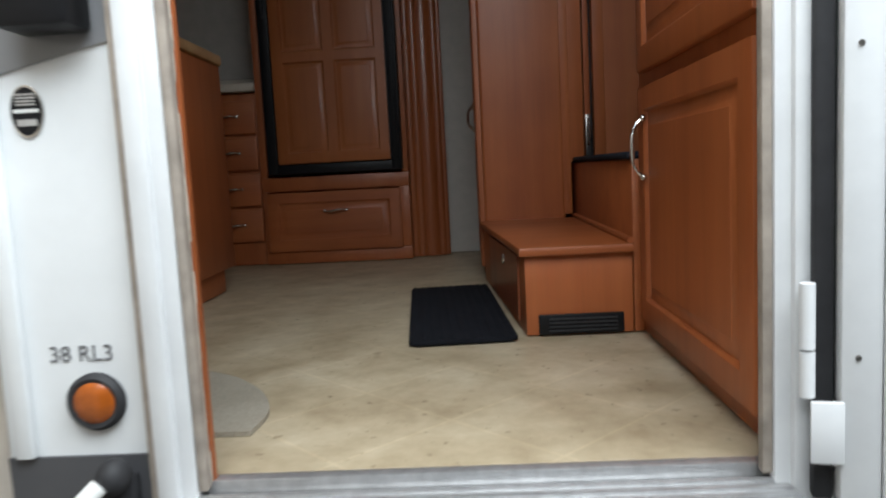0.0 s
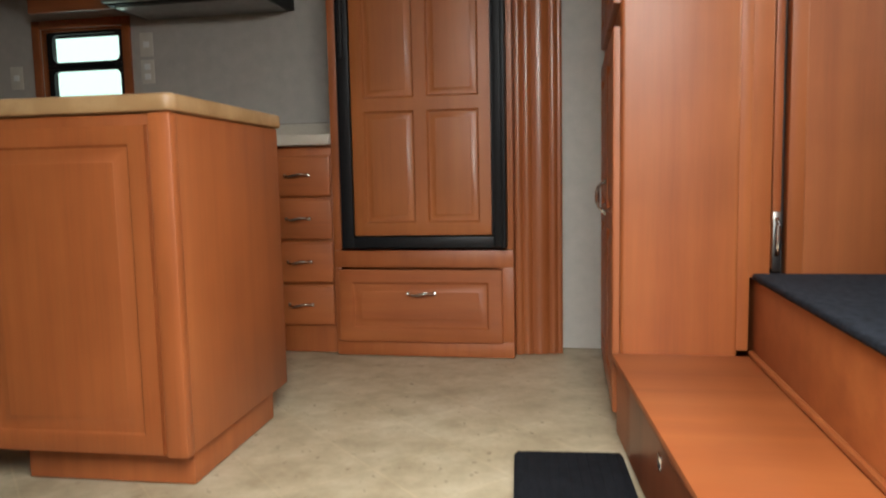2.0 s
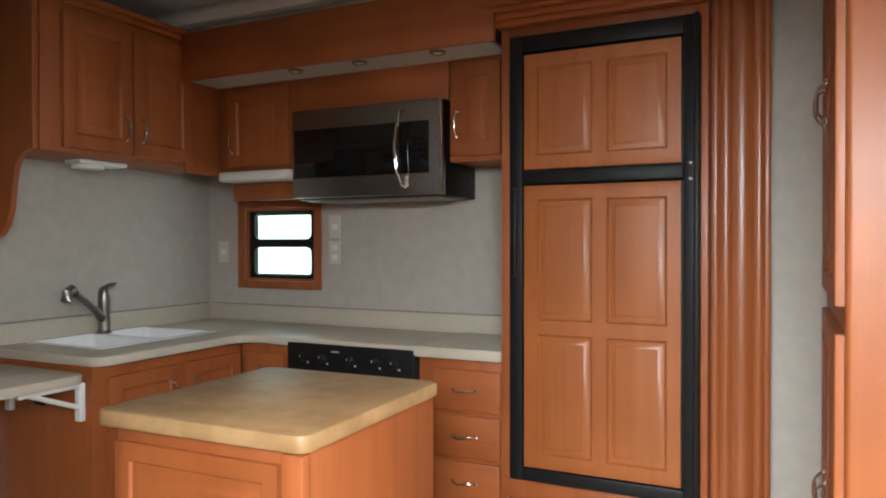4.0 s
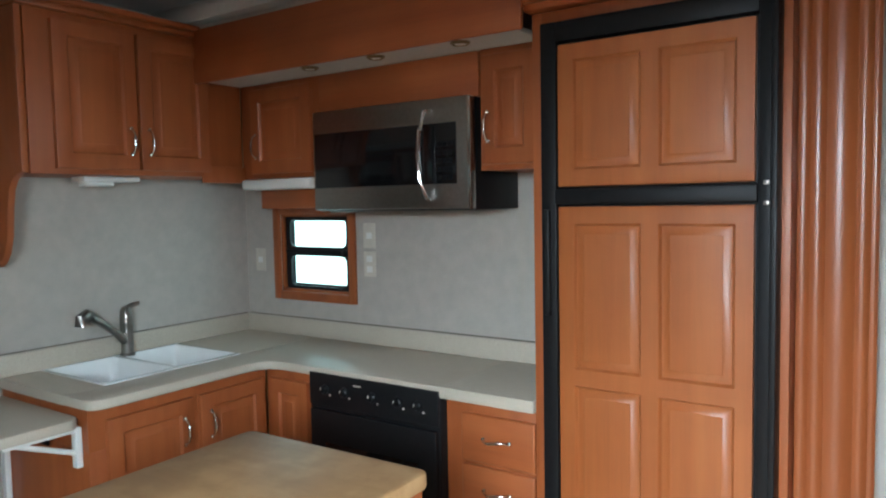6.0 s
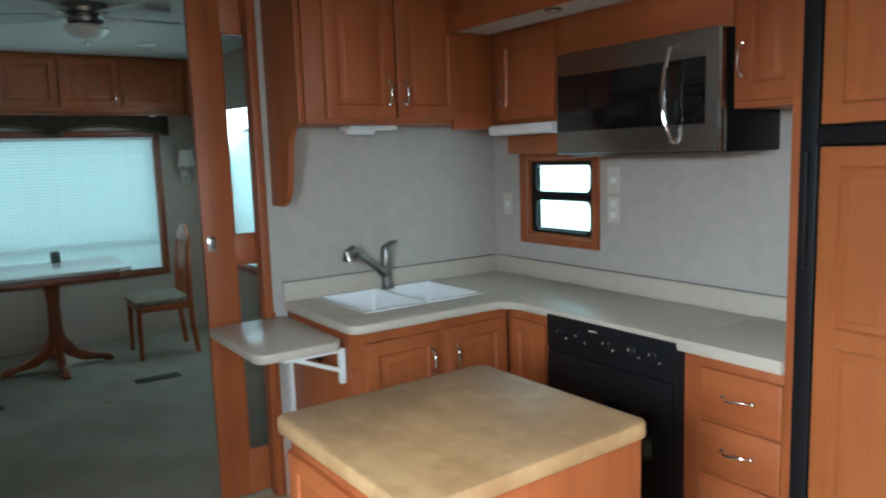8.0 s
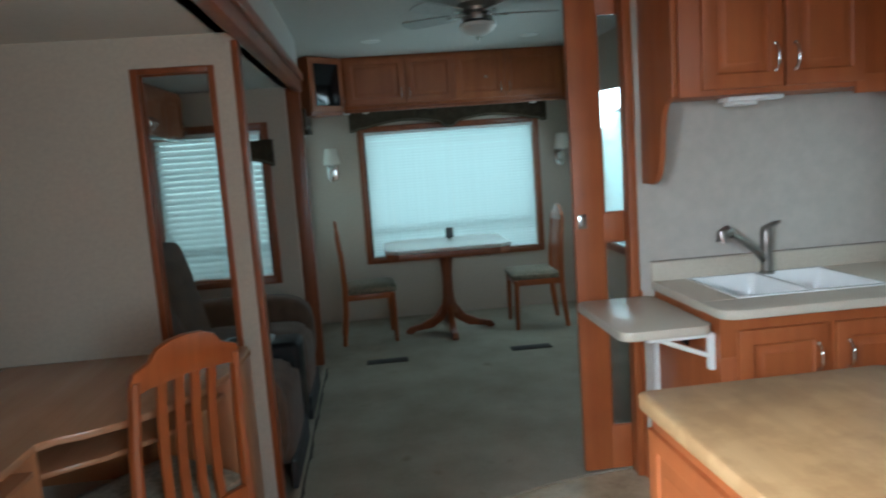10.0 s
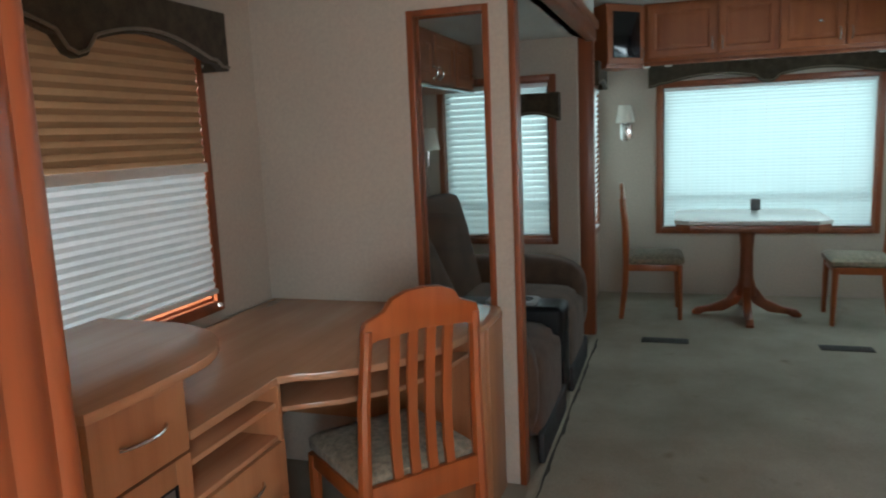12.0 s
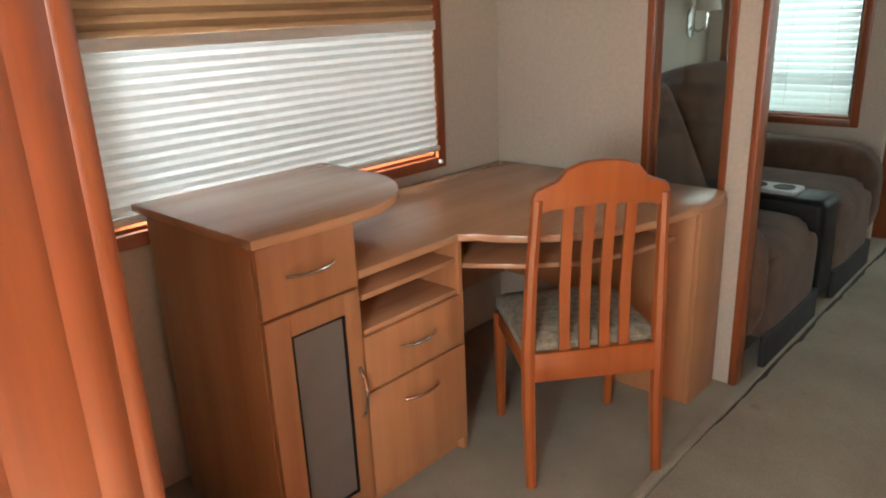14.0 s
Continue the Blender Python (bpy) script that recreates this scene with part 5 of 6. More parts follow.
def extinguisher():
    root = thing("fire_extinguisher", pose(0.522, 1.880, 0.085) @ Matrix.Diagonal((0.89, 0.89, 0.97, 1)), "small red fire extinguisher on a wall bracket", "extinguisher")
    part("cylinder", lathe(bmesh.new(), [(0.030, 0), (0.036, 0.008), (0.036, 0.235), (0.030, 0.262), (0.016, 0.275), (0.012, 0.282)], seg=28), RED, root)
    part("label", lathe(bmesh.new(), [(0.0364, 0.045), (0.0366, 0.046), (0.0366, 0.094), (0.0364, 0.095)], seg=28), PLASTIC, root, "white instruction label")
    part("label", lathe(bmesh.new(), [(0.0367, 0.053), (0.0370, 0.054), (0.0370, 0.086), (0.0367, 0.087)], seg=28), BLUE_LABEL, root, "blue label")
    part("strap", lathe(bmesh.new(), [(0.0366, 0.19), (0.038, 0.191), (0.038, 0.225), (0.0366, 0.226)], seg=28), BLACK, root, "black strap")
    part("collar", lathe(bmesh.new(), [(0.017, 0.270), (0.028, 0.276), (0.030, 0.300), (0.026, 0.308)], seg=20), BLACK, root, "black valve collar")
    part("cap", lathe(bmesh.new(), [(0.026, 0.307), (0.029, 0.311), (0.029, 0.323), (0.018, 0.332), (0.003, 0.333)], seg=20), PLASTIC, root, "white plastic cap")
    part("bracket", block((-0.02, -0.040, 0.0), (0.02, -0.034, 0.28), 0.002), PLASTIC, root)


extinguisher()


# ---- chairs, desk ----
def make_chair(m, label, group):
    """Slat-back side chair with an arched crest and an upholstered seat. Local: back legs at y = 0, faces +y."""
    root = thing("dining_chair", m, label, "chair", group)
    w = 0.205
    for s in (-1, 1):
        post = tube(bmesh.new(), [(s * w, -0.03, 0.0), (s * w, 0.0, 0.25), (s * w, 0.008, 0.45), (s * w * 0.96, 0.0, 0.7), (s * w * 0.90, -0.022, 0.93)], [0.019, 0.023, 0.024, 0.021, 0.019], 8, 0.9)
        part("back_leg", post, CHAIR_WOOD, root)
        leg = tube(bmesh.new(), [(s * w, 0.405, 0.0), (s * w, 0.40, 0.25), (s * w, 0.395, 0.42)], [0.016, 0.021, 0.023], 8)
        part("front_leg", leg, CHAIR_WOOD, root)
        a, b = sorted((s * (w - 0.012), s * (w + 0.012)))
        part("side_rail", block((a, 0.02, 0.375), (b, 0.39, 0.425), 0.004), CHAIR_WOOD, root)
    part("front_rail", block((-w + 0.02, 0.385, 0.375), (w - 0.02, 0.408, 0.425), 0.004), CHAIR_WOOD, root)
    part("back_rail", block((-w + 0.015, -0.012, 0.355), (w - 0.015, 0.014, 0.45), 0.005), CHAIR_WOOD, root)
    crest = bmesh.new()
    top = [(-0.203, 0.855), (-0.2, 0.905), (-0.19, 0.93), (-0.13, 0.953), (-0.105, 0.985), (-0.06, 1.003), (0, 1.008), (0.06, 1.003), (0.105, 0.985), (0.13, 0.953), (0.19, 0.93), (0.2, 0.905), (0.203, 0.855)]
    low = [(0.15, 0.872), (0.0, 0.882), (-0.15, 0.872)]
    prism(crest, top + low, -0.012, 0.014, "y", 0.005)
    c = part("crest_rail", crest, CHAIR_WOOD, root)
    c.matrix_local = Matrix.Translation((0, -0.02, 0.925)) @ pose(0, 0, 0, 5) @ Matrix.Translation((0, 0, -0.9))
    for x in (-0.093, -0.031, 0.031, 0.093):
        slat = bmesh.new()
        rows = []
        for y, z in ((0.002, 0.42), (0.012, 0.52), (0.012, 0.65), (0.002, 0.77), (-0.016, 0.91)):
            rows.append([slat.verts.new((x + a, y + b, z)) for a, b in ((-0.016, -0.006), (0.016, -0.006), (0.016, 0.006), (-0.016, 0.006))])
        for p, q in zip(rows, rows[1:]):
            for i in range(4):
                slat.faces.new((p[i], p[(i + 1) % 4], q[(i + 1) % 4], q[i]))
        slat.faces.new(rows[0][::-1])
        slat.faces.new(rows[-1])
        part("slat", slat, CHAIR_WOOD, root)
    seat = bmesh.new()
    rings = []
    for ins, z in ((0.012, 0.425), (0.0, 0.437), (0.0, 0.465), (0.02, 0.482), (0.07, 0.492), (0.14, 0.494)):
        rings.append([seat.verts.new((x, y, z)) for x, y in rounded(-0.215 + ins, 0.02 + ins, 0.215 - ins, 0.435 - ins, 0.03, 3)])
    for p, q in zip(rings, rings[1:]):
        for i in range(len(p)):
            seat.faces.new((p[i], p[(i + 1) % len(p)], q[(i + 1) % len(p)], q[i]))
    seat.faces.new(rings[-1])
    seat.faces.new(rings[0][::-1])
    part("seat", seat, SEAT, root, "sage striped upholstered seat")
    return root


desk_chair = make_chair(pose(-1.195, 1.775, 0.0, 0, 0, 140.7), "orange cherry slat-back chair pulled up to the desk", "slat-back chairs")
tagged(copy_thing(desk_chair, pose(-5.01, 3.965, 0.006, 0, 0, 178)), "orange cherry slat-back chair at the dinette table by the window")
tagged(copy_thing(desk_chair, pose(-5.02, 2.11, 0.006, 0, 0, 3)), "orange cherry slat-back chair beside the dinette table")


def silver_pull(length, upright=False):
    """A thin arched bar pull."""
    pts = []
    for k in range(11):
        s = k / 10 * 2 - 1
        out = 0.026 * math.cos(s * math.pi / 2) ** 0.7 + 0.002
        pts.append((0, -out, s * length / 2) if upright else (s * length / 2, -out, 0))
    return tube(bmesh.new(), pts, 0.005, 8)


def corner_desk():
    root = thing("corner_desk", pose(0, 0, 0), "beech laminate corner desk with drawers and a glass-door cupboard", "desk")
    Y = 1.375
    # tall cupboard unit
    x0, x1 = -0.628, -0.318
    for nm, lo, hi in (("side_panel", (x1 - 0.018, 0.84, 0.0), (x1, Y - 0.018, 0.925)), ("side_panel", (x0, 0.84, 0.0), (x0 + 0.018, Y - 0.018, 0.925)), ("bottom_shelf", (x0 + 0.018, 0.84, 0.03), (x1 - 0.018, Y - 0.02, 0.05)), ("back_panel", (x0 + 0.018, 0.84, 0.05), (x1 - 0.018, 0.86, 0.925))):
        part(nm, block(lo, hi, 0.001), DESK_WOOD, root)
    d = part("drawer", block((x0 + 0.004, Y - 0.017, 0.735), (x1 - 0.002, Y + 0.003, 0.918), 0.003), DESK_WOOD, root)
    part("handle", silver_pull(0.15), CHROME, d, "silver bar pull").location = ((x0 + x1) / 2, Y + 0.003, 0.83)
    d.children[0].rotation_euler = (0, 0, math.pi)
    dr = bmesh.new()
    a, b, c, e = x0 + 0.004, x1 - 0.002, 0.052, 0.728
    for lo, hi in (((a, c), (a + 0.055, e)), ((b - 0.075, c), (b, e)), ((a + 0.055, c), (b - 0.075, c + 0.055)), ((a + 0.055, e - 0.06), (b - 0.075, e))):
        box(dr, (lo[0], Y - 0.017, lo[1]), (hi[0], Y + 0.003, hi[1]), 0.002)
    door = part("cupboard_door", dr, DESK_WOOD, root)
    part("glass_panel", block((a + 0.05, Y - 0.010, c + 0.05), (b - 0.07, Y - 0.004, e - 0.055)), GREY_PANEL, door, "grey frosted panel")
    bead = bmesh.new()
    for lo, hi in (((a + 0.055, c + 0.055), (a + 0.06, e - 0.06)), ((b - 0.08, c + 0.055), (b - 0.075, e - 0.06)), ((a + 0.06, c + 0.055), (b - 0.08, c + 0.06)), ((a + 0.06, e - 0.065), (b - 0.08, e - 0.06))):
        box(bead, (lo[0], Y - 0.004, lo[1]), (hi[0], Y + 0.004, hi[1]))
    part("bead", bead, BLACK, door, "black glazing bead")
    h = part("handle", silver_pull(0.16, True), CHROME, door, "silver bar pull")
    h.matrix_local = pose(a + 0.022, Y + 0.003, 0.42, 0, 0, 180)
    tp = [(-0.300, 0.80), (-0.300, 1.398), (-0.45, 1.412), (-0.62, 1.412)] + [(-0.62 - 0.355 * math.sin(radians(t)), 1.03 + 0.382 * math.cos(radians(t))) for t in range(10, 91, 10)] + [(-0.98, 0.80)]
    part("upper_top", prism(bmesh.new(), tp, 0.926, 0.951, "z", 0.004), DESK_TOP, root, "rounded raised top")
    # low unit with shelves and two drawers
    x0, x1 = -1.055, -0.627
    part("side_panel", block((x0, 0.84, 0.0), (x0 + 0.018, Y - 0.002, 0.752), 0.001), DESK_WOOD, root)
    part("side_panel", block((x1 - 0.018, 0.84, 0.0), (x1, Y - 0.022, 0.752), 0.001), DESK_WOOD, root)
    for z in (0.575, 0.68, 0.04):
        part("shelf", block((x0 + 0.018, 0.845, z), (x1 - 0.018, Y - 0.012, z + 0.016), 0.001), DESK_TOP, root)
    part("back_panel", block((x0 + 0.018, 0.84, 0.05), (x1 - 0.018, 0.852, 0.75)), DESK_WOOD, root)
    for z0, z1 in ((0.405, 0.575), (0.052, 0.398)):
        d = part("drawer", block((x0 + 0.003, Y - 0.017, z0), (x1 - 0.003, Y + 0.003, z1), 0.003), DESK_WOOD, root)
        hh = part("handle", silver_pull(0.15), CHROME, d, "silver bar pull")
        hh.matrix_local = pose((x0 + x1) / 2, Y + 0.003, z1 - 0.075, 0, 0, 180)
    part("plinth", block((x0 + 0.01, Y - 0.045, 0), (-0.30, Y - 0.03, 0.05)), DESK_WOOD, root)
    # main desk top, scooped for the sitter
    scoop = [(-1.035, 1.378), (-1.075, 1.42), (-1.10, 1.49), (-1.16, 1.58), (-1.27, 1.69), (-1.42, 1.775), (-1.58, 1.82), (-1.72, 1.842), (-1.93, 1.85)]
    main = [(-0.63, 0.785), (-0.63, 1.378)] + scoop + [(-1.99, 1.83), (-2.005, 1.79), (-2.005, 0.785)]
    part("main_top", prism(bmesh.new(), main, 0.752, 0.777, "z", 0.004), DESK_TOP, root, "scooped desk top")
    part("keyboard_shelf", prism(bmesh.new(), [(-1.06, 1.36), (-1.16, 1.52), (-1.30, 1.66), (-1.50, 1.745), (-1.70, 1.78), (-1.70, 1.40), (-1.3, 1.05), (-1.06, 1.05)], 0.655, 0.672, "z", 0.003), DESK_TOP, root)
    part("end_panel", block((-2.0, 1.815, 0), (-1.775, 1.833, 0.752), 0.003), DESK_WOOD, root)
    part("end_panel", block((-1.793, 1.45, 0), (-1.775, 1.815, 0.752), 0.003), DESK_WOOD, root)
    part("back_panel", block((-1.99, 0.80, 0.25), (-1.06, 0.816, 0.752), 0.002), DESK_WOOD, root)
    part("back_panel", block((-2.006, 0.82, 0.25), (-1.99, 1.80, 0.752), 0.002), DESK_WOOD, root)


corner_desk()


def cluster_light():
    root = thing("ceiling_light", pose(-0.87, 1.30, LOW), "nickel ceiling light with tulip glass shades", "ceiling light")
    part("canopy", lathe(bmesh.new(), [(0.075, 0), (0.07, -0.018), (0.03, -0.03), (0.012, -0.045)], seg=24), CHROME, root)
    for k in range(3):
        a = radians(120 * k + 40)
        c, s = math.cos(a), math.sin(a)
        part("arm", tube(bmesh.new(), [(0, 0, -0.035), (0.06 * c, 0.06 * s, -0.03), (0.10 * c, 0.10 * s, -0.04)], 0.008, 8), CHROME, root)
        part("shade", lathe(bmesh.new(), [(0.018, -0.035), (0.032, -0.05), (0.05, -0.085), (0.066, -0.125), (0.062, -0.124), (0.046, -0.086), (0.028, -0.052), (0.014, -0.04)], (0.115 * c, 0.115 * s, 0), seg=20), FROST, root, "frosted tulip glass")


cluster_light()


# ---- living room ----
def dinette_table():
    root = thing("dinette_table", pose(-5.05, 3.0, 0.006), "dinette table with a pale speckled top and cherry pedestal", "table")
    out = [(-0.40, -0.42), (-0.32, -0.52), (0.32, -0.52), (0.40, -0.42), (0.40, 0.42), (0.32, 0.52), (-0.32, 0.52), (-0.40, 0.42)]
    part("top", prism(bmesh.new(), out, 0.745, 0.775, "z", 0.006), TABLE_TOP, root)
    part("apron", prism(bmesh.new(), [(x * 0.985, y * 0.985) for x, y in out], 0.695, 0.744, "z", 0.005), CHERRY_DEEP, root)
    part("pedestal", lathe(bmesh.new(), [(0.075, 0.16), (0.07, 0.22), (0.05, 0.30), (0.045, 0.5), (0.055, 0.62), (0.08, 0.685)], seg=20), CHERRY_DEEP, root)
    for k in range(4):
        a = radians(90 * k)
        foot = bmesh.new()
        prism(foot, [(0.02, 0.30), (0.06, 0.24), (0.14, 0.13), (0.26, 0.075), (0.36, 0.055), (0.39, 0.02), (0.38, 0.0), (0.33, 0.0), (0.30, 0.02), (0.16, 0.035), (0.05, 0.10), (0.02, 0.16)], -0.028, 0.028, "y", 0.006)
        f = part("foot", foot, CHERRY_DEEP, root)
        f.rotation_euler = (0, 0, a)


dinette_table()


def napkin_holder():
    root = tagged(part("napkin_holder", block((-0.025, -0.035, 0), (0.025, 0.035, 0.09), 0.012, 3), plain("dull_pewter", (0.12, 0.12, 0.12), 0.5, 0.4)), "small dark holder standing on the dinette table", "holder")
    root.matrix_world = pose(-5.36, 3.08, 0.781)


napkin_holder()


def wall_sconce(m, label):
    root = thing("wall_sconce", m, label, "sconce", "rear wall sconces")
    part("back_plate", prism(bmesh.new(), rounded(-0.05, -0.09, 0.05, 0.09, 0.048), -0.012, 0, "y", 0.004), CHROME, root)
    part("arm", tube(bmesh.new(), [(0, -0.01, -0.03), (0, -0.06, -0.055), (0, -0.105, -0.03), (0, -0.11, 0.03), (0, -0.11, 0.07)], 0.009, 8), CHROME, root)
    part("shade", lathe(bmesh.new(), [(0.078, 0.07), (0.076, 0.071), (0.052, 0.215), (0.054, 0.215), (0.080, 0.07)], (0, -0.11, 0), 24), SHADE, root, "cream fabric cone shade")
    part("socket", lathe(bmesh.new(), [(0.014, 0.06), (0.014, 0.11), (0.02, 0.14), (0.004, 0.17)], (0, -0.11, 0), 12), FROST, root)


for sy in (2.07, 4.235):
    wall_sconce(pose(REAR, sy, 1.435, 0, 0, 90), "nickel wall sconce with a cream shade")


def rear_cabinets():
    x = REAR + 0.36
    root = thing("overhead_cabinet", pose(x, 2.235, 1.97, 0, 0, 90), "long cherry overhead cabinet above the rear window", "cabinet")
    cabinet_box(root, 1.97, 0.35, 0, TOP - 1.972)
    for k, (a, b, px) in enumerate(((0.03, 0.545, 0.48), (0.555, 0.98, 0.03), (0.99, 1.43, 0.405), (1.44, 1.94, 0.035))):
        front(root, "door", a, 0.03, b - a, 0.40, (1, 1), (px, 0.085, True), pull_size=0.08)
    part("knob", lathe(bmesh.new(), [(0.006, 0), (0.006, 0.012), (0.014, 0.018), (0.012, 0.026), (0.003, 0.029)], seg=14), CHROME, root).matrix_local = pose(1.26, -0.02, 0.21, 90)
    part("light_rail", block((0, -0.012, -0.03), (1.97, 0.012, 0.0), 0.004), CHERRY_DEEP, root)
    for s, px, py, turn in ((0, x + 0.27, 1.965, 135), (1, x, 4.21, 45)):
        c = thing("corner_overhead_cabinet", pose(px, py, 1.955, 0, 0, turn), "angled cherry corner cabinet with a dark glass door", "cabinet")
        w = 0.37 if s == 0 else 0.30
        part("frame", raised_front(w, 0.45, (1, 1), 0.02, 0.05), CHERRY, c)
        part("glass", block((0.05, -0.026, 0.05), (w - 0.05, -0.021, 0.40), 0.002), BLACK_GLASS, c, "dark glass")
        part("base", prism(bmesh.new(), [(0, 0), (w, 0), (w * 0.85, 0.25), (w * 0.15, 0.25)], -0.028, 0.0, "z"), CHERRY_DEEP, c)
        part("back", prism(bmesh.new(), [(0, 0.001), (w, 0.001), (w * 0.85, 0.25), (w * 0.15, 0.25)], 0.0, 0.46, "z"), CHERRY, c)
        part("handle", bow_pull(0.08, True), CHROME, c).location = (w - 0.03, -0.02, 0.08)


rear_cabinets()
for ly in (2.25, 2.42, 3.95):
    r = thing("overhead_puck_light", pose(REAR + 0.22, ly, 1.956), "small round light under the overhead cabinet", "light", "lights under the rear cabinet")
    part("lens", lathe(bmesh.new(), [(0.03, 0), (0.03, -0.012), (0.022, -0.018), (0.003, -0.02)], seg=18), FROST, r)


def floor_vent(x, y):
    root = thing("floor_vent", pose(x, y, 0.006), "dark brown metal floor register in the carpet", "vent", "carpet floor registers")
    part("frame", block((-0.06, -0.155, 0), (0.06, 0.155, 0.005), 0.002), plain("bronze_register", (0.035, 0.03, 0.022), 0.5, 0.5), root)
    for k in range(12):
        part("slot", block((-0.045, -0.14 + k * 0.024, 0.005), (0.045, -0.128 + k * 0.024, 0.0062)), RUBBER, root)


floor_vent(-4.25, 2.426)
floor_vent(-4.25, 3.535)


def ceiling_fan():
    root = thing("ceiling_fan", pose(-3.42, 3.14, TOP), "nickel ceiling fan with pale blades and a glass bowl", "ceiling fan")
    part("motor", lathe(bmesh.new(), [(0.12, 0), (0.128, -0.03), (0.12, -0.05), (0.07, -0.058), (0.07, -0.072), (0.095, -0.08), (0.09, -0.10), (0.04, -0.108)], seg=28), STEEL, root)
    part("bowl", lathe(bmesh.new(), [(0.06, -0.105), (0.11, -0.118), (0.115, -0.138), (0.088, -0.168), (0.045, -0.188), (0.012, -0.193)], seg=28), FROST, root, "frosted glass bowl")
    part("finial", lathe(bmesh.new(), [(0.012, -0.192), (0.016, -0.205), (0.004, -0.218)], seg=12), CHROME, root)
    blade_mat = plain("pale_washed_blade", (0.42, 0.41, 0.39), 0.45, vary=0.08)
    for k in range(5):
        out = [(0.16, -0.045), (0.22, -0.055), (0.46, -0.068), (0.50, -0.06), (0.52, -0.02), (0.52, 0.02), (0.50, 0.06), (0.46, 0.068), (0.22, 0.055), (0.16, 0.045)]
        b = part("blade", prism(bmesh.new(), out, -0.004, 0.004, "z"), blade_mat, root)
        b.matrix_local = pose(0, 0, -0.062, 0, 0, 72 * k + 20) @ pose(0, 0, 0, 11)
        iron = part("blade_iron", block((0.06, -0.014, -0.070), (0.20, 0.014, -0.062), 0.003), CHROME, root)
        iron.rotation_euler = (0, 0, radians(72 * k + 20))


ceiling_fan()
for sx, sy in ((-4.6, 2.5), (-4.7, 3.75)):
    spk = thing("ceiling_speaker", pose(sx, sy, TOP), "small white round ceiling speaker", "speaker", "ceiling speakers")
    part("grille", lathe(bmesh.new(), [(0.075, 0), (0.072, -0.006), (0.06, -0.009), (0.003, -0.010)], seg=28), PLASTIC, spk)


def cushion(bm, lo, hi, puff=0.05, r=0.06, seg=4):
    """A soft rounded block, bulging in the middle of its faces."""
    size = [b - a for a, b in zip(lo, hi)]
    mid = [(a + b) / 2 for a, b in zip(lo, hi)]
    nx = 8
    made = bmesh.ops.create_cube(bm, size=2.0)
    verts = made["verts"]
    edges = list({e for v in verts for e in v.link_edges})
    bmesh.ops.subdivide_edges(bm, edges=edges, cuts=nx, use_grid_fill=True)
    k = 6.0
    for v in [v for v in bm.verts if v.tag is False]:
        p = v.co
        n = (abs(p.x) ** k + abs(p.y) ** k + abs(p.z) ** k) ** (1 / k)
        q = p / n
        bulge = [1 + puff * (1 - max(abs(q[(i + 1) % 3]), abs(q[(i + 2) % 3])) ** 2) for i in range(3)]
        v.co = Vector([mid[i] + q[i] * size[i] / 2 * bulge[i] for i in range(3)])
        v.tag = True
    return bm


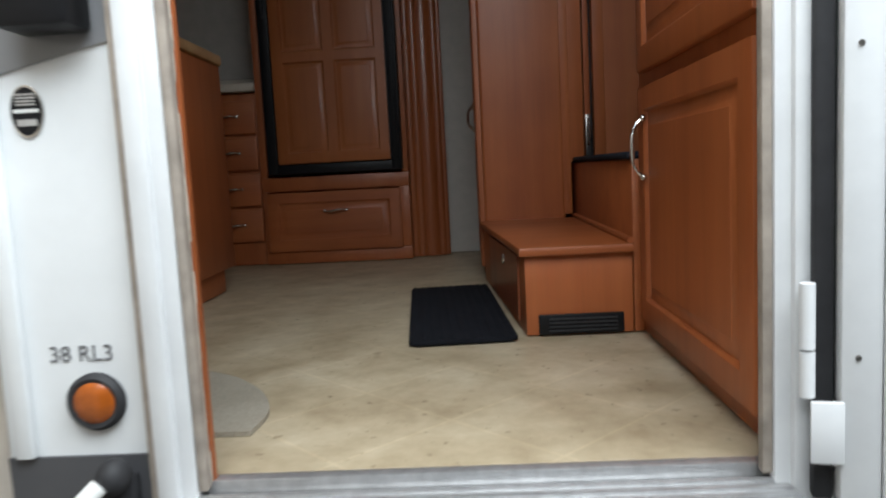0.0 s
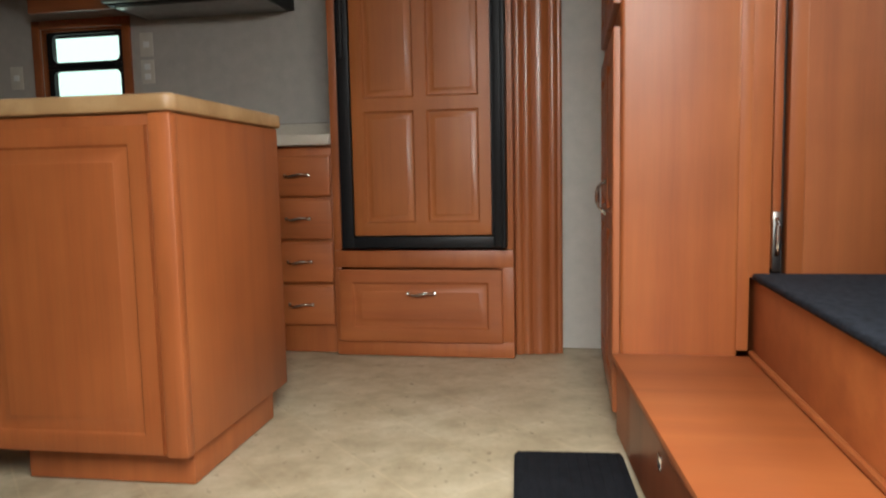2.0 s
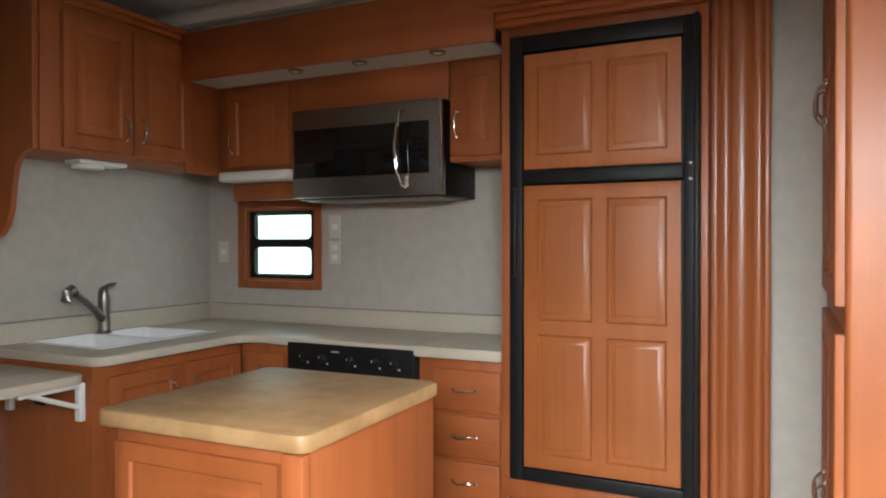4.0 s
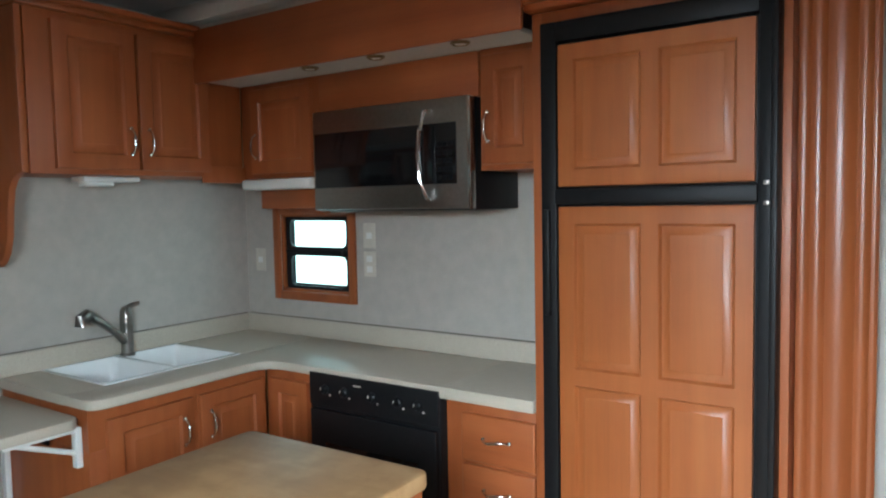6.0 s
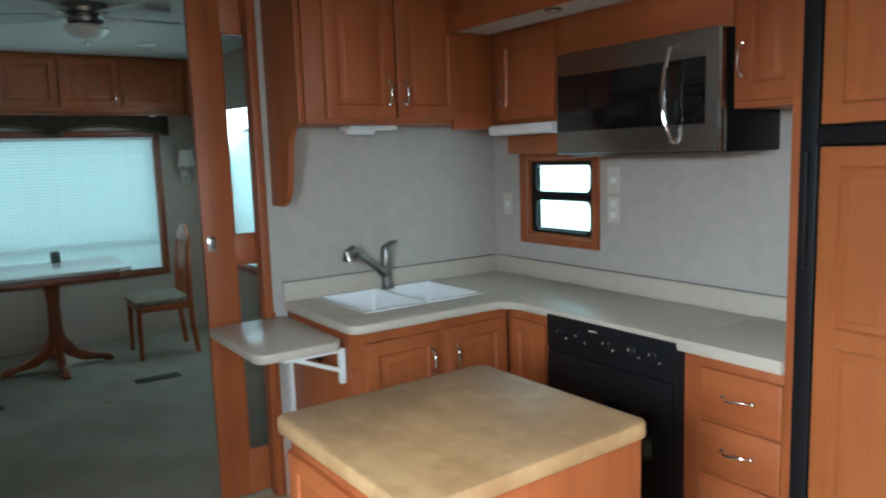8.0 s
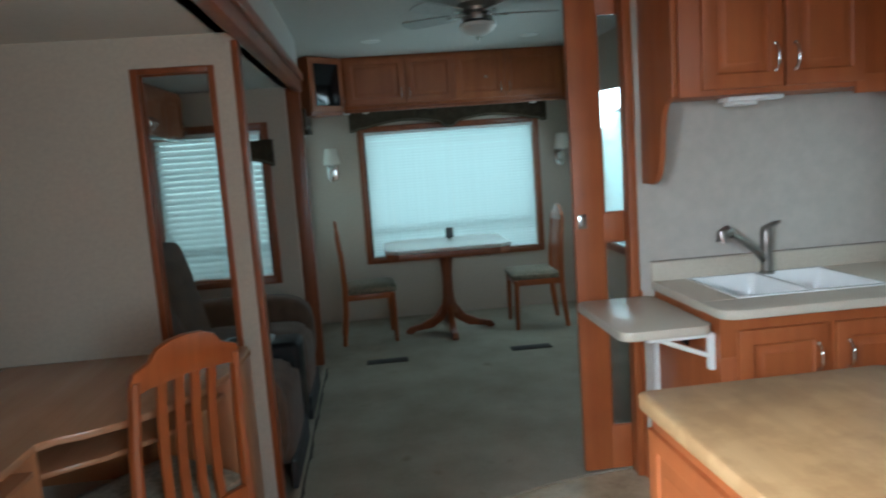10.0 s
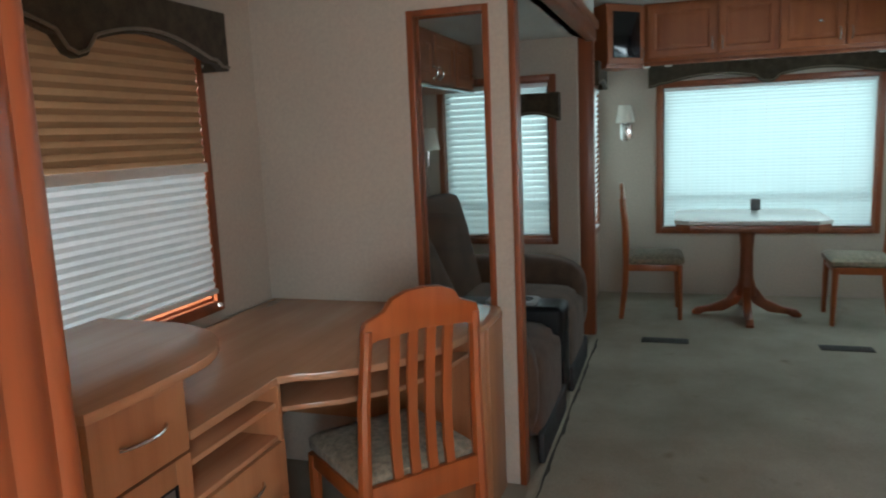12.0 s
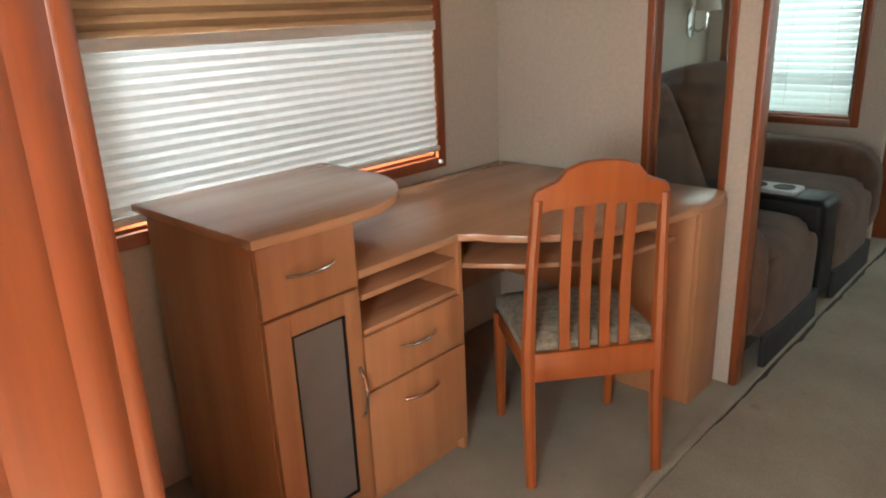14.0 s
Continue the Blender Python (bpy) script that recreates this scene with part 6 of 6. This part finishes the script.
def loveseat():
    root = thing("reclining_loveseat", pose(0, 0, 0.004), "brown microfibre reclining loveseat with a black cup-holder console", "sofa")
    base = bmesh.new()
    box(base, (-4.02, 1.0, 0.02), (-2.14, 1.86, 0.30), 0.03)
    part("base", base, SOFA, root)
    for x0, x1, lean in ((-2.86, -2.22, 25), (-3.78, -3.14, 13)):
        part("seat", cushion(bmesh.new(), (x0, 1.16, 0.26), (x1, 1.90, 0.50), 0.10), SOFA, root)
        part("footrest", cushion(bmesh.new(), (x0 + 0.01, 1.80, 0.10), (x1 - 0.01, 1.945, 0.44), 0.08), SOFA, root)
        back = part("backrest", cushion(bmesh.new(), (x0, -0.14, 0.0), (x1, 0.14, 0.62 if lean < 15 else 0.66), 0.12), SOFA, root)
        back.matrix_local = pose(0, 1.17 if lean < 15 else 1.36, 0.38, lean)
        head = part("headrest", cushion(bmesh.new(), (x0 + 0.01, -0.13, 0.38), (x1 - 0.01, 0.17, 0.70), 0.14), SOFA, root)
        head.matrix_local = pose(0, 1.17 if lean < 15 else 1.36, 0.38, lean + 3)
        part("kick_rail", block((x0 - 0.01, 1.925, 0.0), (x1 + 0.01, 1.955, 0.15), 0.012), RUBBER, root, "black base rail")
    for x0, x1 in ((-2.23, -2.11), (-4.02, -3.77)):
        part("arm", cushion(bmesh.new(), (x0, 1.02, 0.10), (x1, 1.90, 0.63), 0.10), SOFA, root)
    con = part("console", block((-3.13, 1.20, 0.05), (-2.87, 1.94, 0.55), 0.035, 4), BLACK, root, "black moulded console")
    part("console_top", prism(bmesh.new(), rounded(-3.085, 1.515, -2.915, 1.79, 0.03), 0.546, 0.566, "z", 0.005), plain("pale_grey_moulded_plate", (0.34, 0.34, 0.335), 0.4, vary=0.08, scale=20), con, "pale grey cup-holder plate")
    for y in (1.588, 1.717):
        part("cup_holder", lathe(bmesh.new(), [(0.048, 0.566), (0.05, 0.569), (0.046, 0.57), (0.042, 0.567)], (-3.0, y, 0), 20), BLACK, con)
        part("cup_well", lathe(bmesh.new(), [(0.043, 0.5655), (0.043, 0.5675)], (-3.0, y, 0), 20), RUBBER, con)


loveseat()


def sofa_overhead():
    root = thing("sofa_overhead_cabinet", pose(-2.10, 1.12, 1.755, 0, 0, 180), "cherry overhead cabinet above the loveseat", "cabinet")
    cabinet_box(root, 2.14, 0.35, 0, LOW - 1.76)
    for k in range(5):
        front(root, "door", 0.02 + k * 0.424, 0.015, 0.405, 0.28, (1, 1), (0.36 if k % 2 == 0 else 0.045, 0.06, True), pull_size=0.07)
    part("light_rail", tube(bmesh.new(), [(0, -0.012, -0.004), (2.14, -0.012, -0.004)], 0.010, 8), CHROME, root, "pale metal edge rail")


sofa_overhead()
wall_sconce(pose(-3.95, 0.765, 1.30, 0, 0, 180), "nickel wall sconce with a cream shade")


def glazed_door():
    """Sliding wood door with two dark glass lights, half drawn out beside the kitchen."""
    root = thing("sliding_door", pose(-2.05, 3.297, 0.012, 0, 0, 90), "cherry sliding door with two tall glass lights", "door")
    w, h = 0.62, 2.36
    fr = bmesh.new()
    for a, b, c, d in ((0, 0.135, 0, h), (0.27, w, 0, h), (0.135, 0.27, 0, 0.205), (0.135, 0.27, 1.075, 1.20), (0.135, 0.27, 2.07, h)):
        box(fr, (a, 0, c), (b, 0.034, d), 0.003)
    part("frame", fr, CHERRY, root)
    for c, d in ((0.205, 1.075), (1.20, 2.07)):
        g = part("glass", block((0.13, 0.015, c - 0.005), (0.275, 0.020, d + 0.005)), SMOKED, root, "tinted glass light")
        g.visible_shadow = False
        bead = bmesh.new()
        for a, b, e, f in ((0.135, 0.143, c, d), (0.262, 0.27, c, d), (0.143, 0.262, c, c + 0.008), (0.143, 0.262, d - 0.008, d)):
            box(bead, (a, 0.004, e), (b, 0.014, f))
        part("bead", bead, CHERRY_DEEP, root)
    part("pull", block((0.015, -0.004, 1.14), (0.055, 0.002, 1.205), 0.003), CHROME, root, "square nickel flush pull")
    part("pull_recess", block((0.024, -0.0055, 1.152), (0.046, -0.003, 1.193), 0.001), STEEL, root)


glazed_door()
